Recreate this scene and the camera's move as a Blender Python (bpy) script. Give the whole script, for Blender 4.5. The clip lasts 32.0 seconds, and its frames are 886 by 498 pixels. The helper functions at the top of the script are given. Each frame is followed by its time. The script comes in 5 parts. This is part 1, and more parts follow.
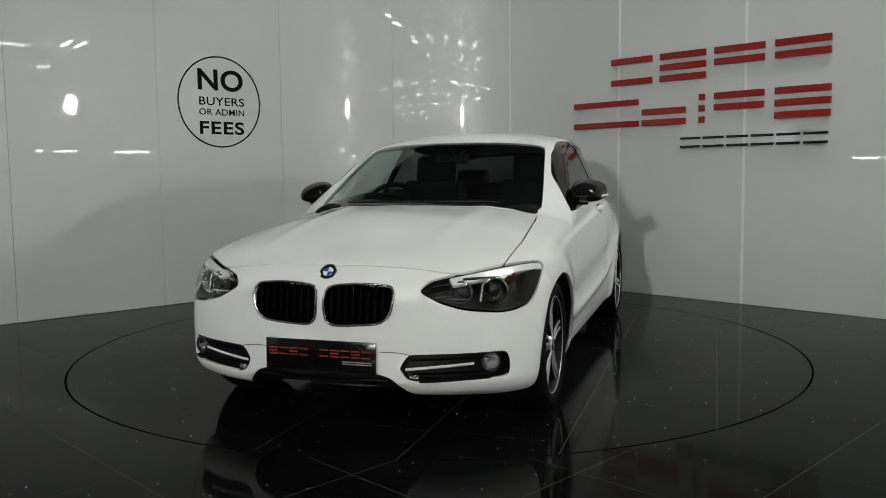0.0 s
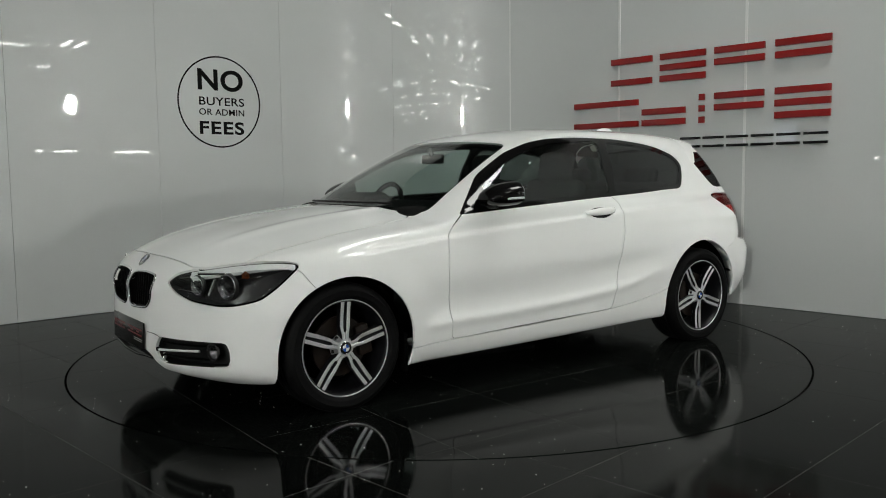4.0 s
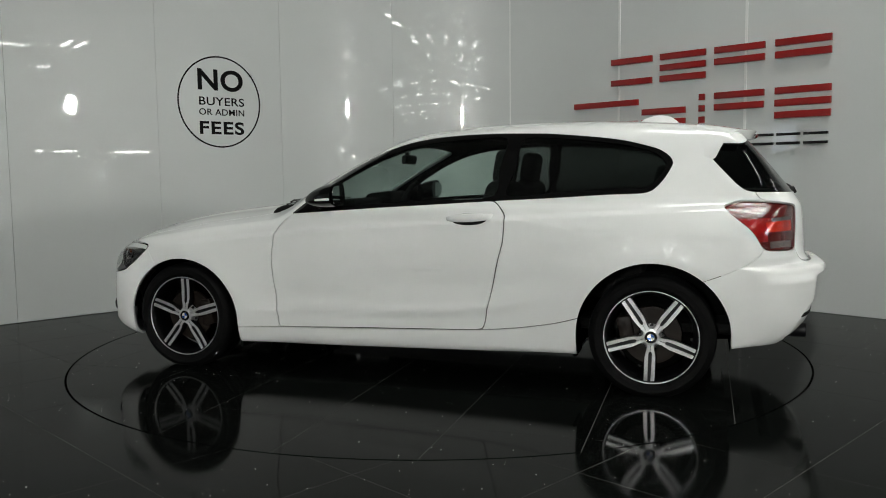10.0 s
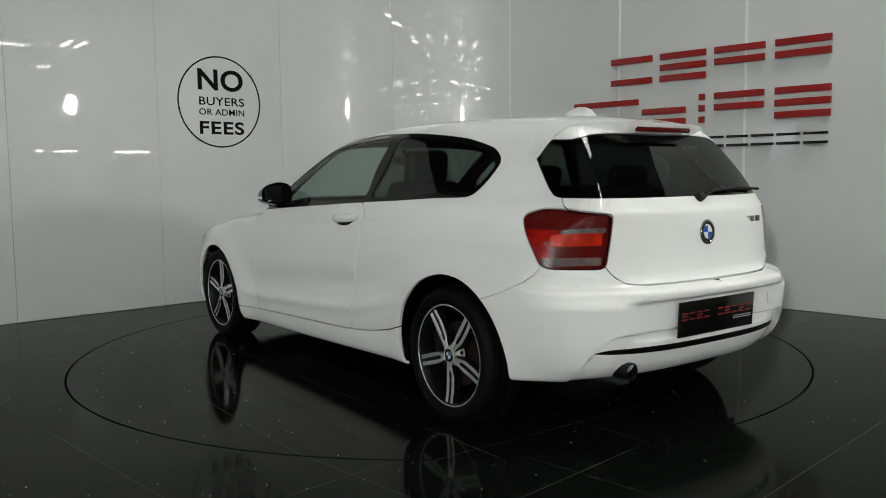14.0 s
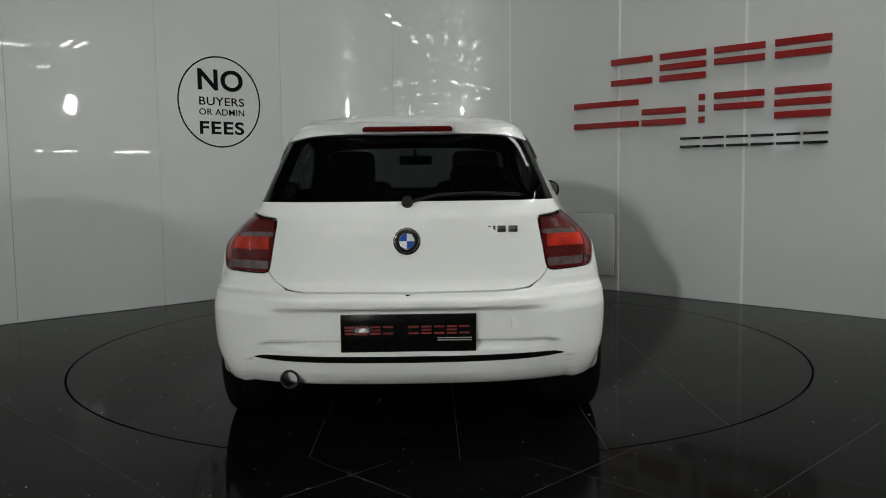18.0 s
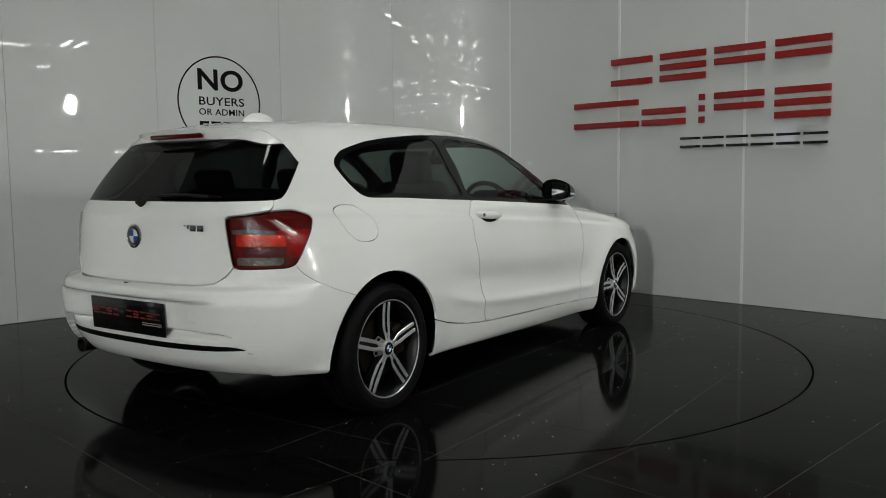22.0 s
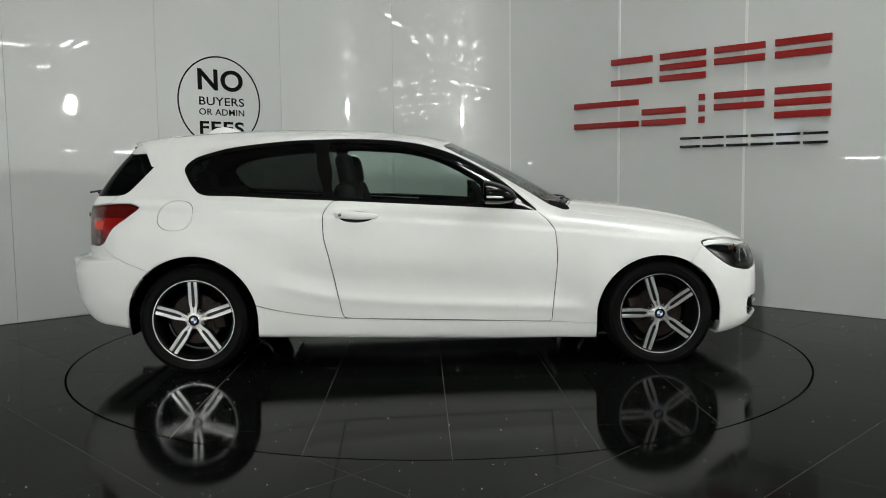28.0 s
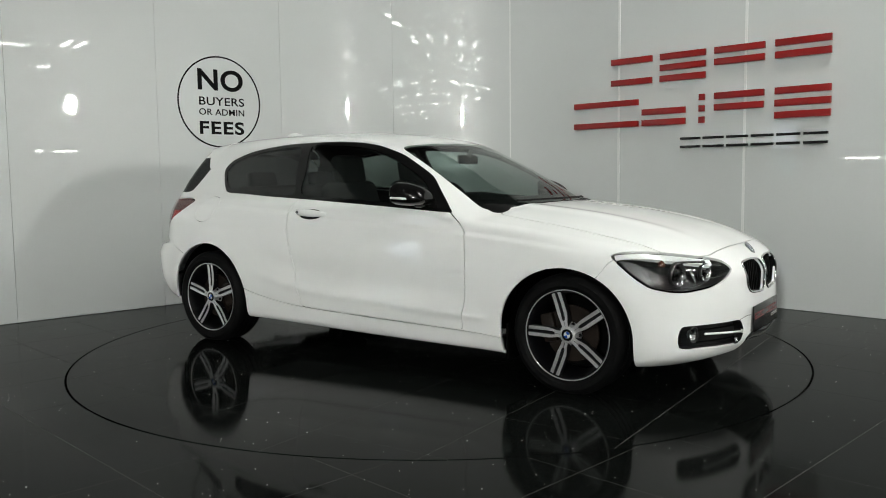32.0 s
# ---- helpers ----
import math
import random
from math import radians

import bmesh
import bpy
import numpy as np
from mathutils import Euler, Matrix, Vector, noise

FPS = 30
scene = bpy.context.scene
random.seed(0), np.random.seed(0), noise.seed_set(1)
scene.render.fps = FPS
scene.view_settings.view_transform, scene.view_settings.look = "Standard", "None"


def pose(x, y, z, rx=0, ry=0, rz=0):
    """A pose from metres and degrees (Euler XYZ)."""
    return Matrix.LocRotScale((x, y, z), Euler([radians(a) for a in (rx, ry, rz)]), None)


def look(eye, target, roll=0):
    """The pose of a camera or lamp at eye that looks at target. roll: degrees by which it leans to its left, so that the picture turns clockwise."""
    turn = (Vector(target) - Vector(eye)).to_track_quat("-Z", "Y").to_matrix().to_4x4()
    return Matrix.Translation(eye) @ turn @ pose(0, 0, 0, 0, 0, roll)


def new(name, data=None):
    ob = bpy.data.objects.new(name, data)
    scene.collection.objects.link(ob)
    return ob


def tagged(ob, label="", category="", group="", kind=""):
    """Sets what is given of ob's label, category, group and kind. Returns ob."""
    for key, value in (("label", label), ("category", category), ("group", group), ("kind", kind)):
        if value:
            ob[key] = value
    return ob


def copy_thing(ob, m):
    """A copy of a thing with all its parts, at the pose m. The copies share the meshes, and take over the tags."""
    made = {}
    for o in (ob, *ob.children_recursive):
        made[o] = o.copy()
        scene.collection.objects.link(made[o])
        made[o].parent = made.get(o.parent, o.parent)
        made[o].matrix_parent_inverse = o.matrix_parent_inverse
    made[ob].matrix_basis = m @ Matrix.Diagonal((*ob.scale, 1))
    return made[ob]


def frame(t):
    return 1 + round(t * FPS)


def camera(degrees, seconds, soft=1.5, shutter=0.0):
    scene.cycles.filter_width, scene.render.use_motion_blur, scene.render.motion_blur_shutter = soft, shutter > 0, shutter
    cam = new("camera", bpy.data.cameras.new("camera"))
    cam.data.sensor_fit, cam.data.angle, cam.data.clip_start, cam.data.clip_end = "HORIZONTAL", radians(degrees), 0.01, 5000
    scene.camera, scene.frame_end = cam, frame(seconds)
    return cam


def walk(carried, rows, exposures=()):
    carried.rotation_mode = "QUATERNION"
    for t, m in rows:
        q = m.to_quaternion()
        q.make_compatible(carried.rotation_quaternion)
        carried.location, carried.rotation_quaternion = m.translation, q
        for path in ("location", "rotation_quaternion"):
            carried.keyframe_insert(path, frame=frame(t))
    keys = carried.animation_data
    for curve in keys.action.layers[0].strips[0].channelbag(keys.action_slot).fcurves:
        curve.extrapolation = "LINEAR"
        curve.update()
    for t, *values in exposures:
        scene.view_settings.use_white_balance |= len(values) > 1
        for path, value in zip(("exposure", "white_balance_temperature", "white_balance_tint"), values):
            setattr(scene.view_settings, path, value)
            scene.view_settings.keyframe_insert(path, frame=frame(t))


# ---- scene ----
# ---- camera: it stands still before a turntable ----
cam = camera(56.444, 32.0, soft=1.0)
EYE = (0.0, -5.420, 1.1098)
STAND = look(EYE, (EYE[0] + 0.005332, EYE[1] + 0.99609, EYE[2] - 0.088178), -0.632)
EXPOSURE = 0.53
walk(cam, [(0, STAND), (32, STAND)], [(t, EXPOSURE + e) for t, e in ((0, 0.05), (6, 0.03), (13, 0.2), (19, -0.17), (24, -0.07), (28, 0.36), (32, 0.6))])

# ---- world: a dim hall ----
world = bpy.data.worlds.new("hall")
world.use_nodes = True
world.node_tree.nodes["Background"].inputs[0].default_value = (0.55, 0.6, 0.6, 1)
world.node_tree.nodes["Background"].inputs[1].default_value = 0.02
scene.world = world


# ---- helpers of this scene ----
def part(name, bm, material, parent=None, label=""):
    """Links a bmesh, or a ready mesh, as one object under a thing or a part."""
    if isinstance(bm, bmesh.types.BMesh):
        me = bpy.data.meshes.new(name)
        bm.to_mesh(me)
        bm.free()
    else:
        me = bm
    for m in material if isinstance(material, (list, tuple)) else [material]:
        me.materials.append(m)
    ob = new(name, me)
    ob.parent = parent
    if label:
        ob["label"] = label
    return ob


def thing(name, m=None, **tags):
    ob = new(name)
    ob.empty_display_size = 0.1
    if m is not None:
        ob.matrix_world = m
    return tagged(ob, **tags)


def smooth(bm, angle=40):
    bm.normal_update()
    for f in bm.faces:
        f.smooth = True
    for e in bm.edges:
        if len(e.link_faces) == 2 and e.calc_face_angle(0) > radians(angle):
            e.smooth = False
    return bm


def add_box(bm, size, m=None, bevel=0.0, segments=2, index=0):
    r = bmesh.ops.create_cube(bm, size=1.0)
    verts = r["verts"]
    bmesh.ops.scale(bm, vec=size, verts=verts)
    faces = {f for v in verts for f in v.link_faces}
    for f in faces:
        f.material_index = index
    if bevel:
        edges = list({e for v in verts for e in v.link_edges})
        r = bmesh.ops.bevel(bm, geom=edges, offset=bevel, segments=segments, profile=0.5, affect="EDGES")
        verts = list({v for f in r["faces"] for v in f.verts} | {v for v in verts if v.is_valid})
    if m is not None:
        bmesh.ops.transform(bm, matrix=m, verts=verts)
    return verts


def box(size, m=None, bevel=0.0, segments=2):
    bm = bmesh.new()
    add_box(bm, size, m, bevel, segments)
    return smooth(bm)


def add_lathe(bm, profile, steps=48, m=None, index=0, close=False):
    """Turns (radius, along) round the y axis."""
    rings = []
    for r, a in profile:
        if r < 1e-6:
            rings.append([bm.verts.new((0, a, 0))])
        else:
            rings.append([bm.verts.new((r * math.cos(q), a, r * math.sin(q))) for q in (2 * math.pi * i / steps for i in range(steps))])
    pairs = list(zip(rings, rings[1:])) + ([(rings[-1], rings[0])] if close else [])
    for p, q in pairs:
        for i in range(steps):
            j = (i + 1) % steps
            ring = [p[i % len(p)], p[j % len(p)], q[j % len(q)], q[i % len(q)]]
            ring = [v for k, v in enumerate(ring) if v not in ring[:k]]
            if len(ring) > 2:
                f = bm.faces.new(ring)
                f.material_index = index
    if m is not None:
        bmesh.ops.transform(bm, matrix=m, verts=[v for r in rings for v in r])


def lathe(profile, steps=48, m=None, close=False):
    bm = bmesh.new()
    add_lathe(bm, profile, steps, m, 0, close)
    bmesh.ops.recalc_face_normals(bm, faces=bm.faces)
    return smooth(bm, 35)


def add_slab(bm, outline, low, high, m=None, index=0, side=None):
    """A flat outline in x, y, raised from low to high in z."""
    a = [bm.verts.new((x, y, low)) for x, y in outline]
    b = [bm.verts.new((x, y, high)) for x, y in outline]
    faces = [bm.faces.new(b), bm.faces.new(a[::-1])]
    for f in faces:
        f.material_index = index
    for i in range(len(a)):
        j = (i + 1) % len(a)
        f = bm.faces.new((a[i], a[j], b[j], b[i]))
        f.material_index = index if side is None else side
    if m is not None:
        bmesh.ops.transform(bm, matrix=m, verts=a + b)


def slab(outline, low, high, m=None, bevel=0.0):
    bm = bmesh.new()
    add_slab(bm, outline, low, high, m)
    if bevel:
        bmesh.ops.bevel(bm, geom=list(bm.edges), offset=bevel, segments=2, profile=0.5, affect="EDGES")
    return smooth(bm, 30)


def add_tube(bm, points, radius, steps=10, index=0):
    """A round bar along points."""
    points = [Vector(p) for p in points]
    rings = []
    for i, p in enumerate(points):
        t = (points[min(i + 1, len(points) - 1)] - points[max(i - 1, 0)]).normalized()
        s = t.orthogonal().normalized() if i == 0 else (s - t * s.dot(t)).normalized()
        u = t.cross(s)
        rings.append([bm.verts.new(p + radius * (s * math.cos(q) + u * math.sin(q))) for q in (2 * math.pi * k / steps for k in range(steps))])
    for p, q in zip(rings, rings[1:]):
        for k in range(steps):
            bm.faces.new((p[k], p[(k + 1) % steps], q[(k + 1) % steps], q[k])).material_index = index
    bm.faces.new(rings[0][::-1]).material_index = index
    bm.faces.new(rings[-1]).material_index = index


def tube(points, radius, steps=10):
    bm = bmesh.new()
    add_tube(bm, points, radius, steps)
    return smooth(bm, 50)


def letters(text, size, depth, weight, align="CENTER", spacing=1.0, stretch=1.0):
    """A mesh of raised letters in the built-in font."""
    c = bpy.data.curves.new("letters", "FONT")
    c.body, c.size, c.extrude, c.offset, c.align_x, c.space_character = text, size, depth, weight, align, spacing
    ob = bpy.data.objects.new("letters", c)
    scene.collection.objects.link(ob)
    me = bpy.data.meshes.new_from_object(ob.evaluated_get(bpy.context.evaluated_depsgraph_get()))
    bpy.data.objects.remove(ob)
    me.materials.clear()
    xs = [v.co.x for v in me.vertices]
    for v in me.vertices:
        v.co.x *= stretch
    return me


# ---- materials ----
def material(name, colour, rough=0.5, metal=0.0, grain=0.0, scale=40.0, bump=0.0, coat=0.0, coat_rough=0.03, stain=0.0, stain_scale=1.5, spec=0.5, rough_var=0.0):
    """A principled surface with grain and stains at two scales, in metres of the object's own space."""
    m = bpy.data.materials.new(name)
    m.use_nodes = True
    n, l = m.node_tree.nodes, m.node_tree.links
    b = n["Principled BSDF"]
    b.inputs["Base Color"].default_value = (*colour, 1)
    b.inputs["Roughness"].default_value = rough
    b.inputs["Metallic"].default_value = metal
    b.inputs["Coat Weight"].default_value = coat
    b.inputs["Coat Roughness"].default_value = coat_rough
    b.inputs["Specular IOR Level"].default_value = spec
    if grain or stain or bump or rough_var:
        co = n.new("ShaderNodeTexCoord")
        fine, wide = n.new("ShaderNodeTexNoise"), n.new("ShaderNodeTexNoise")
        fine.inputs["Scale"].default_value, wide.inputs["Scale"].default_value = scale, stain_scale
        fine.inputs["Detail"].default_value, wide.inputs["Detail"].default_value = 3, 5
        for t in (fine, wide):
            l.new(co.outputs["Object"], t.inputs["Vector"])
        shade = None
        for t, amount in ((fine, grain), (wide, stain)):
            mr = n.new("ShaderNodeMapRange")
            mr.inputs[1].default_value, mr.inputs[2].default_value = 0.3, 0.7
            mr.inputs[3].default_value, mr.inputs[4].default_value = 1 - amount, 1 + amount * 0.5
            l.new(t.outputs["Fac"], mr.inputs[0])
            if shade is None:
                shade = mr.outputs[0]
            else:
                mul = n.new("ShaderNodeMath")
                mul.operation = "MULTIPLY"
                l.new(shade, mul.inputs[0])
                l.new(mr.outputs[0], mul.inputs[1])
                shade = mul.outputs[0]
        mix = n.new("ShaderNodeMix")
        mix.data_type, mix.blend_type = "RGBA", "MULTIPLY"
        mix.inputs[0].default_value = 1
        mix.inputs[6].default_value = (*colour, 1)
        l.new(shade, mix.inputs[7])
        l.new(mix.outputs[2], b.inputs["Base Color"])
        if rough_var:
            mr = n.new("ShaderNodeMapRange")
            mr.inputs[1].default_value, mr.inputs[2].default_value = 0.35, 0.65
            mr.inputs[3].default_value, mr.inputs[4].default_value = max(rough - rough_var, 0.0), rough + rough_var
            l.new(wide.outputs["Fac"], mr.inputs[0])
            l.new(mr.outputs[0], b.inputs["Roughness"])
        if bump:
            bp = n.new("ShaderNodeBump")
            bp.inputs["Strength"].default_value, bp.inputs["Distance"].default_value = 1.0, bump
            l.new(fine.outputs["Fac"], bp.inputs["Height"])
            l.new(bp.outputs["Normal"], b.inputs["Normal"])
    return m


def glass(name, tint, ior=1.5, rough=0.0):
    """A thin pane: it lets tinted light through and mirrors at its surface."""
    m = bpy.data.materials.new(name)
    m.use_nodes = True
    n, l = m.node_tree.nodes, m.node_tree.links
    n.clear()
    out, mix, fr = n.new("ShaderNodeOutputMaterial"), n.new("ShaderNodeMixShader"), n.new("ShaderNodeLayerWeight")
    tr, gl, po, mr = n.new("ShaderNodeBsdfTransparent"), n.new("ShaderNodeBsdfGlossy"), n.new("ShaderNodeMath"), n.new("ShaderNodeMapRange")
    fr.inputs["Blend"].default_value = 0.5
    po.operation = "POWER"
    po.inputs[1].default_value = 5.0
    mr.inputs[3].default_value = 1.7 * ((ior - 1) / (ior + 1)) ** 2
    tr.inputs[0].default_value = (*tint, 1)
    gl.inputs["Roughness"].default_value = rough
    l.new(fr.outputs["Facing"], po.inputs[0])
    l.new(po.outputs[0], mr.inputs[0])
    l.new(mr.outputs[0], mix.inputs[0])
    l.new(tr.outputs[0], mix.inputs[1])
    l.new(gl.outputs[0], mix.inputs[2])
    l.new(mix.outputs[0], out.inputs[0])
    return m


def lamp_glow(name, colour, strength):
    m = bpy.data.materials.new(name)
    m.use_nodes = True
    b = m.node_tree.nodes["Principled BSDF"]
    b.inputs["Base Color"].default_value = (0.8, 0.8, 0.8, 1)
    b.inputs["Emission Color"].default_value = (*colour, 1)
    b.inputs["Emission Strength"].default_value = strength
    return m


PAINT = material("white_paint", (0.88, 0.89, 0.88), 0.5, spec=0.0, coat=1.0, coat_rough=0.008, stain=0.02, stain_scale=2.5, grain=0.015, scale=300)
PANEL = material("gloss_panel", (0.61, 0.63, 0.625), 0.35, coat=0.9, coat_rough=0.016, stain=0.03, stain_scale=0.7, grain=0.01, scale=60)
JOINT = material("joint_strip", (0.78, 0.79, 0.78), 0.35, stain=0.05)
BACKING = material("wall_backing", (0.6, 0.61, 0.60), 0.7, stain=0.1)
TILE = material("black_porcelain", (0.0050, 0.0058, 0.0053), 0.085, grain=0.25, scale=25, stain=0.4, stain_scale=0.9, rough_var=0.03)
TILE.node_tree.nodes["Principled BSDF"].inputs["Specular Tint"].default_value = (0.95, 1.0, 0.95, 1)
TILE.node_tree.nodes["Principled BSDF"].inputs["IOR"].default_value = 1.105
GROUT = material("dark_grout", (0.12, 0.122, 0.116), 0.8, grain=0.3, scale=120)
SLOT = material("dark_slot", (0.003, 0.003, 0.003), 0.8, spec=0.0)
FLECK = material("paper_fleck", (0.8, 0.8, 0.78), 0.6)
RED = material("red_acrylic", (0.27, 0.008, 0.007), 0.28, stain=0.05)
BLACK_GLOSS = material("black_acrylic", (0.005, 0.005, 0.005), 0.10, stain=0.05)
VINYL = material("black_vinyl", (0.005, 0.005, 0.005), 0.6, spec=0.06)
TRIM = material("black_trim", (0.004, 0.004, 0.004), 0.07, spec=0.35, grain=0.1, scale=200)
PLASTIC = material("black_plastic", (0.010, 0.010, 0.010), 0.55, spec=0.25, grain=0.2, scale=300, bump=0.0004)
RUBBER = material("tyre_rubber", (0.0034, 0.0034, 0.0036), 0.62, spec=0.10, grain=0.25, scale=90, bump=0.0006, stain=0.25, stain_scale=6)
ALLOY = material("machined_alloy", (0.72, 0.72, 0.73), 0.30, 0.75, grain=0.12, scale=150)
DARK_ALLOY = material("dark_alloy", (0.004, 0.004, 0.005), 0.38, 0.0, spec=0.28, grain=0.1, scale=100)
CHROME = material("chrome", (0.78, 0.78, 0.78), 0.06, 1.0)
SATIN = material("satin_silver", (0.60, 0.60, 0.60), 0.22, 1.0)
STEEL = material("brake_steel", (0.013, 0.009, 0.007), 0.5, 0.0, spec=0.15, stain=0.4, stain_scale=8)
BLUE = material("blue_enamel", (0.02, 0.09, 0.42), 0.15, coat=1)
WHITE = material("white_enamel", (0.75, 0.75, 0.75), 0.15, coat=1)
BLACK = material("black_enamel", (0.005, 0.005, 0.005), 0.12, coat=1)
CLOTH = material("charcoal_cloth", (0.0065, 0.006, 0.006), 0.9, grain=0.3, scale=400, bump=0.0006)
INTERIOR = material("dark_interior", (0.007, 0.007, 0.007), 0.85, spec=0.12, grain=0.2, scale=200)
SCREEN = glass("screen_glass", (0.50, 0.57, 0.545))
DOOR_GLASS = glass("door_glass", (0.66, 0.75, 0.715))
PRIVACY = glass("privacy_glass", (0.18, 0.205, 0.195))
REAR_GLASS = glass("rear_glass", (0.075, 0.085, 0.082), 1.3)
CLEAR = glass("clear_lens", (0.95, 0.96, 0.96), 1.3)
TAIL_CLEAR = glass("tail_lens", (0.96, 0.93, 0.93), 1.26)
LAMP_DARK = material("lamp_housing", (0.010, 0.0102, 0.0105), 0.3, 0.0)
REFLECTOR = material("lamp_reflector", (0.92, 0.92, 0.93), 0.08, 1.0, bump=0.006, scale=60)
SLAT = material("grille_slat", (0.002, 0.002, 0.002), 0.5, spec=0.03)
DEEP = material("black_intake", (0.004, 0.004, 0.004), 0.45, spec=0.3)
RED_LENS = material("red_lens", (0.36, 0.010, 0.008), 0.10, stain=0.5, stain_scale=14, coat=0, spec=0.45, bump=0.0016, scale=70)
RED_DARK = material("dark_red_lens", (0.095, 0.005, 0.004), 0.08, coat=0, spec=0.45, bump=0.0016, scale=70)
RED_BRIGHT = material("bright_red_lens", (0.70, 0.028, 0.006), 0.12, stain=0.65, stain_scale=11, coat=0, spec=0.45, bump=0.0016, scale=70)
SMOKE_LENS = material("smoked_lens", (0.14, 0.115, 0.112), 0.12, stain=0.5, stain_scale=30, coat=0, spec=0.45, bump=0.0016, scale=70)
CAP = material("mirror_cap_black", (0.004, 0.004, 0.004), 0.12, spec=0.3)
BROW_SILVER = material("brow_silver", (0.80, 0.81, 0.81), 0.3, 0.0, coat=0.5)
AMBER = material("amber_lens", (0.09, 0.024, 0.008), 0.15, coat=1)
MIRROR = material("mirror", (0.85, 0.87, 0.87), 0.02, 1.0)
PLATE = material("plate_black", (0.004, 0.004, 0.004), 0.12, spec=0.35, stain=0.05)
PLATE_RED = material("plate_red", (0.17, 0.010, 0.007), 0.4)
PLATE_GREY = material("plate_grey", (0.35, 0.35, 0.35), 0.4)
BADGE_GREY = material("badge_grey", (0.22, 0.22, 0.225), 0.25, 0.9)
HALL_WALL = material("hall_wall", (0.28, 0.285, 0.28), 0.7, stain=0.1)
CEILING = material("hall_ceiling", (0.2, 0.205, 0.205), 0.8, stain=0.15)
FRAME = material("lamp_frame", (0.6, 0.6, 0.6), 0.4)
GLOW = lamp_glow("panel_glow", (0.98, 1.0, 0.945), 8.5)
RING = lamp_glow("flood_glow", (0.985, 1.0, 0.945), 520.0)
RING_WEST = lamp_glow("flood_glow_strong", (0.985, 1.0, 0.945), 1250.0)
TUBE = lamp_glow("tube_glow", (0.99, 1.0, 0.94), 19.0)
WINDOW = lamp_glow("window_glow", (0.82, 0.96, 1.12), 1.7)

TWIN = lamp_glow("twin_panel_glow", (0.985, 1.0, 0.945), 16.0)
# glow of the square panels added as fill
FILL = lamp_glow("added_fill_glow", (0.985, 1.0, 0.945), 9.6)
# ---- the car's body as one smooth closed form: x forward, y left, z up, metres from mid wheelbase
def curve(*knots):
    """A smooth curve through (x, value) knots, flat beyond its ends."""
    xs, ys = (np.array(v, float) for v in zip(*sorted(knots)))
    h, d = np.diff(xs), np.diff(ys) / np.diff(xs)
    m = np.empty_like(ys)
    m[0], m[-1] = d[0], d[-1]
    m[1:-1] = np.where(d[:-1] * d[1:] > 0, 2 * d[:-1] * d[1:] / np.where(d[:-1] + d[1:] == 0, 1, d[:-1] + d[1:]), 0)

    def at(x):
        x = np.clip(x, xs[0], xs[-1])
        i = np.clip(np.searchsorted(xs, x) - 1, 0, len(h) - 1)
        t = (x - xs[i]) / h[i]
        return ((2 * t + 1) * (t - 1) ** 2 * ys[i] + t * (t - 1) ** 2 * h[i] * m[i]
                + t * t * (3 - 2 * t) * ys[i + 1] + t * t * (t - 1) * h[i] * m[i + 1])
    return at


def ramp(a, b, x):
    t = np.clip((x - a) / (b - a), 0, 1)
    return t * t * (3 - 2 * t)


def smax(a, b, k):
    t = np.clip(0.5 + 0.5 * (a - b) / k, 0, 1)
    return b + (a - b) * t + k * t * (1 - t)


AXLE, HUB = 1.345, 0.30
ROOF = curve((2.25, 0.60), (2.1, 0.69), (2.0, 0.745), (1.907, 0.770), (1.712, 0.829), (1.518, 0.873), (1.325, 0.907), (1.0, 0.945), (0.94, 0.951),
             (0.88, 0.968), (0.7, 1.065), (0.5, 1.172), (0.3, 1.269), (0.168, 1.328), (0.06, 1.358), (-0.1, 1.383), (-0.386, 1.407), (-0.7, 1.417),
             (-1.0, 1.415), (-1.32, 1.402), (-1.6, 1.378), (-1.86, 1.342), (-2.3, 1.27))
NOSE = curve((0.10, 1.91), (0.17, 1.995), (0.222, 2.078), (0.262, 2.102), (0.30, 2.105), (0.42, 2.105), (0.57, 2.095), (0.64, 2.08), (0.70, 2.04), (0.75, 1.98), (0.9, 1.72))
TAIL = curve((0.2, -2.02), (0.27, -2.10), (0.33, -2.155), (0.40, -2.185), (0.55, -2.205), (0.625, -2.21), (0.64, -2.20), (0.658, -2.125), (0.70, -2.105),
             (0.86, -2.095), (0.94, -2.085), (0.985, -2.06), (1.02, -2.035), (1.15, -1.93), (1.30, -1.80), (1.5, -1.62))
SIDE = curve((0.10, 0.79), (0.16, 0.815), (0.22, 0.842), (0.27, 0.853), (0.32, 0.858), (0.42, 0.867), (0.52, 0.874), (0.60, 0.874), (0.70, 0.869), (0.78, 0.860), (0.83, 0.8535),
             (0.88, 0.846), (0.93, 0.831), (0.965, 0.806), (1.02, 0.781), (1.15, 0.722), (1.25, 0.672), (1.33, 0.626), (1.45, 0.55))
BOTTOM = curve((-2.2, 0.275), (-1.72, 0.25), (-1.6, 0.235), (-0.96, 0.19), (0.95, 0.157), (1.6, 0.165), (1.8, 0.17), (2.1, 0.19))
CREASE = curve((-1.7, 0.937), (-1.14, 0.912), (-0.6, 0.883), (0.27, 0.83), (0.73, 0.795), (1.05, 0.765), (1.5, 0.72))
SWOOSH = curve((-0.95, 0.52), (-0.5, 0.43), (0.2, 0.385), (0.9, 0.36))


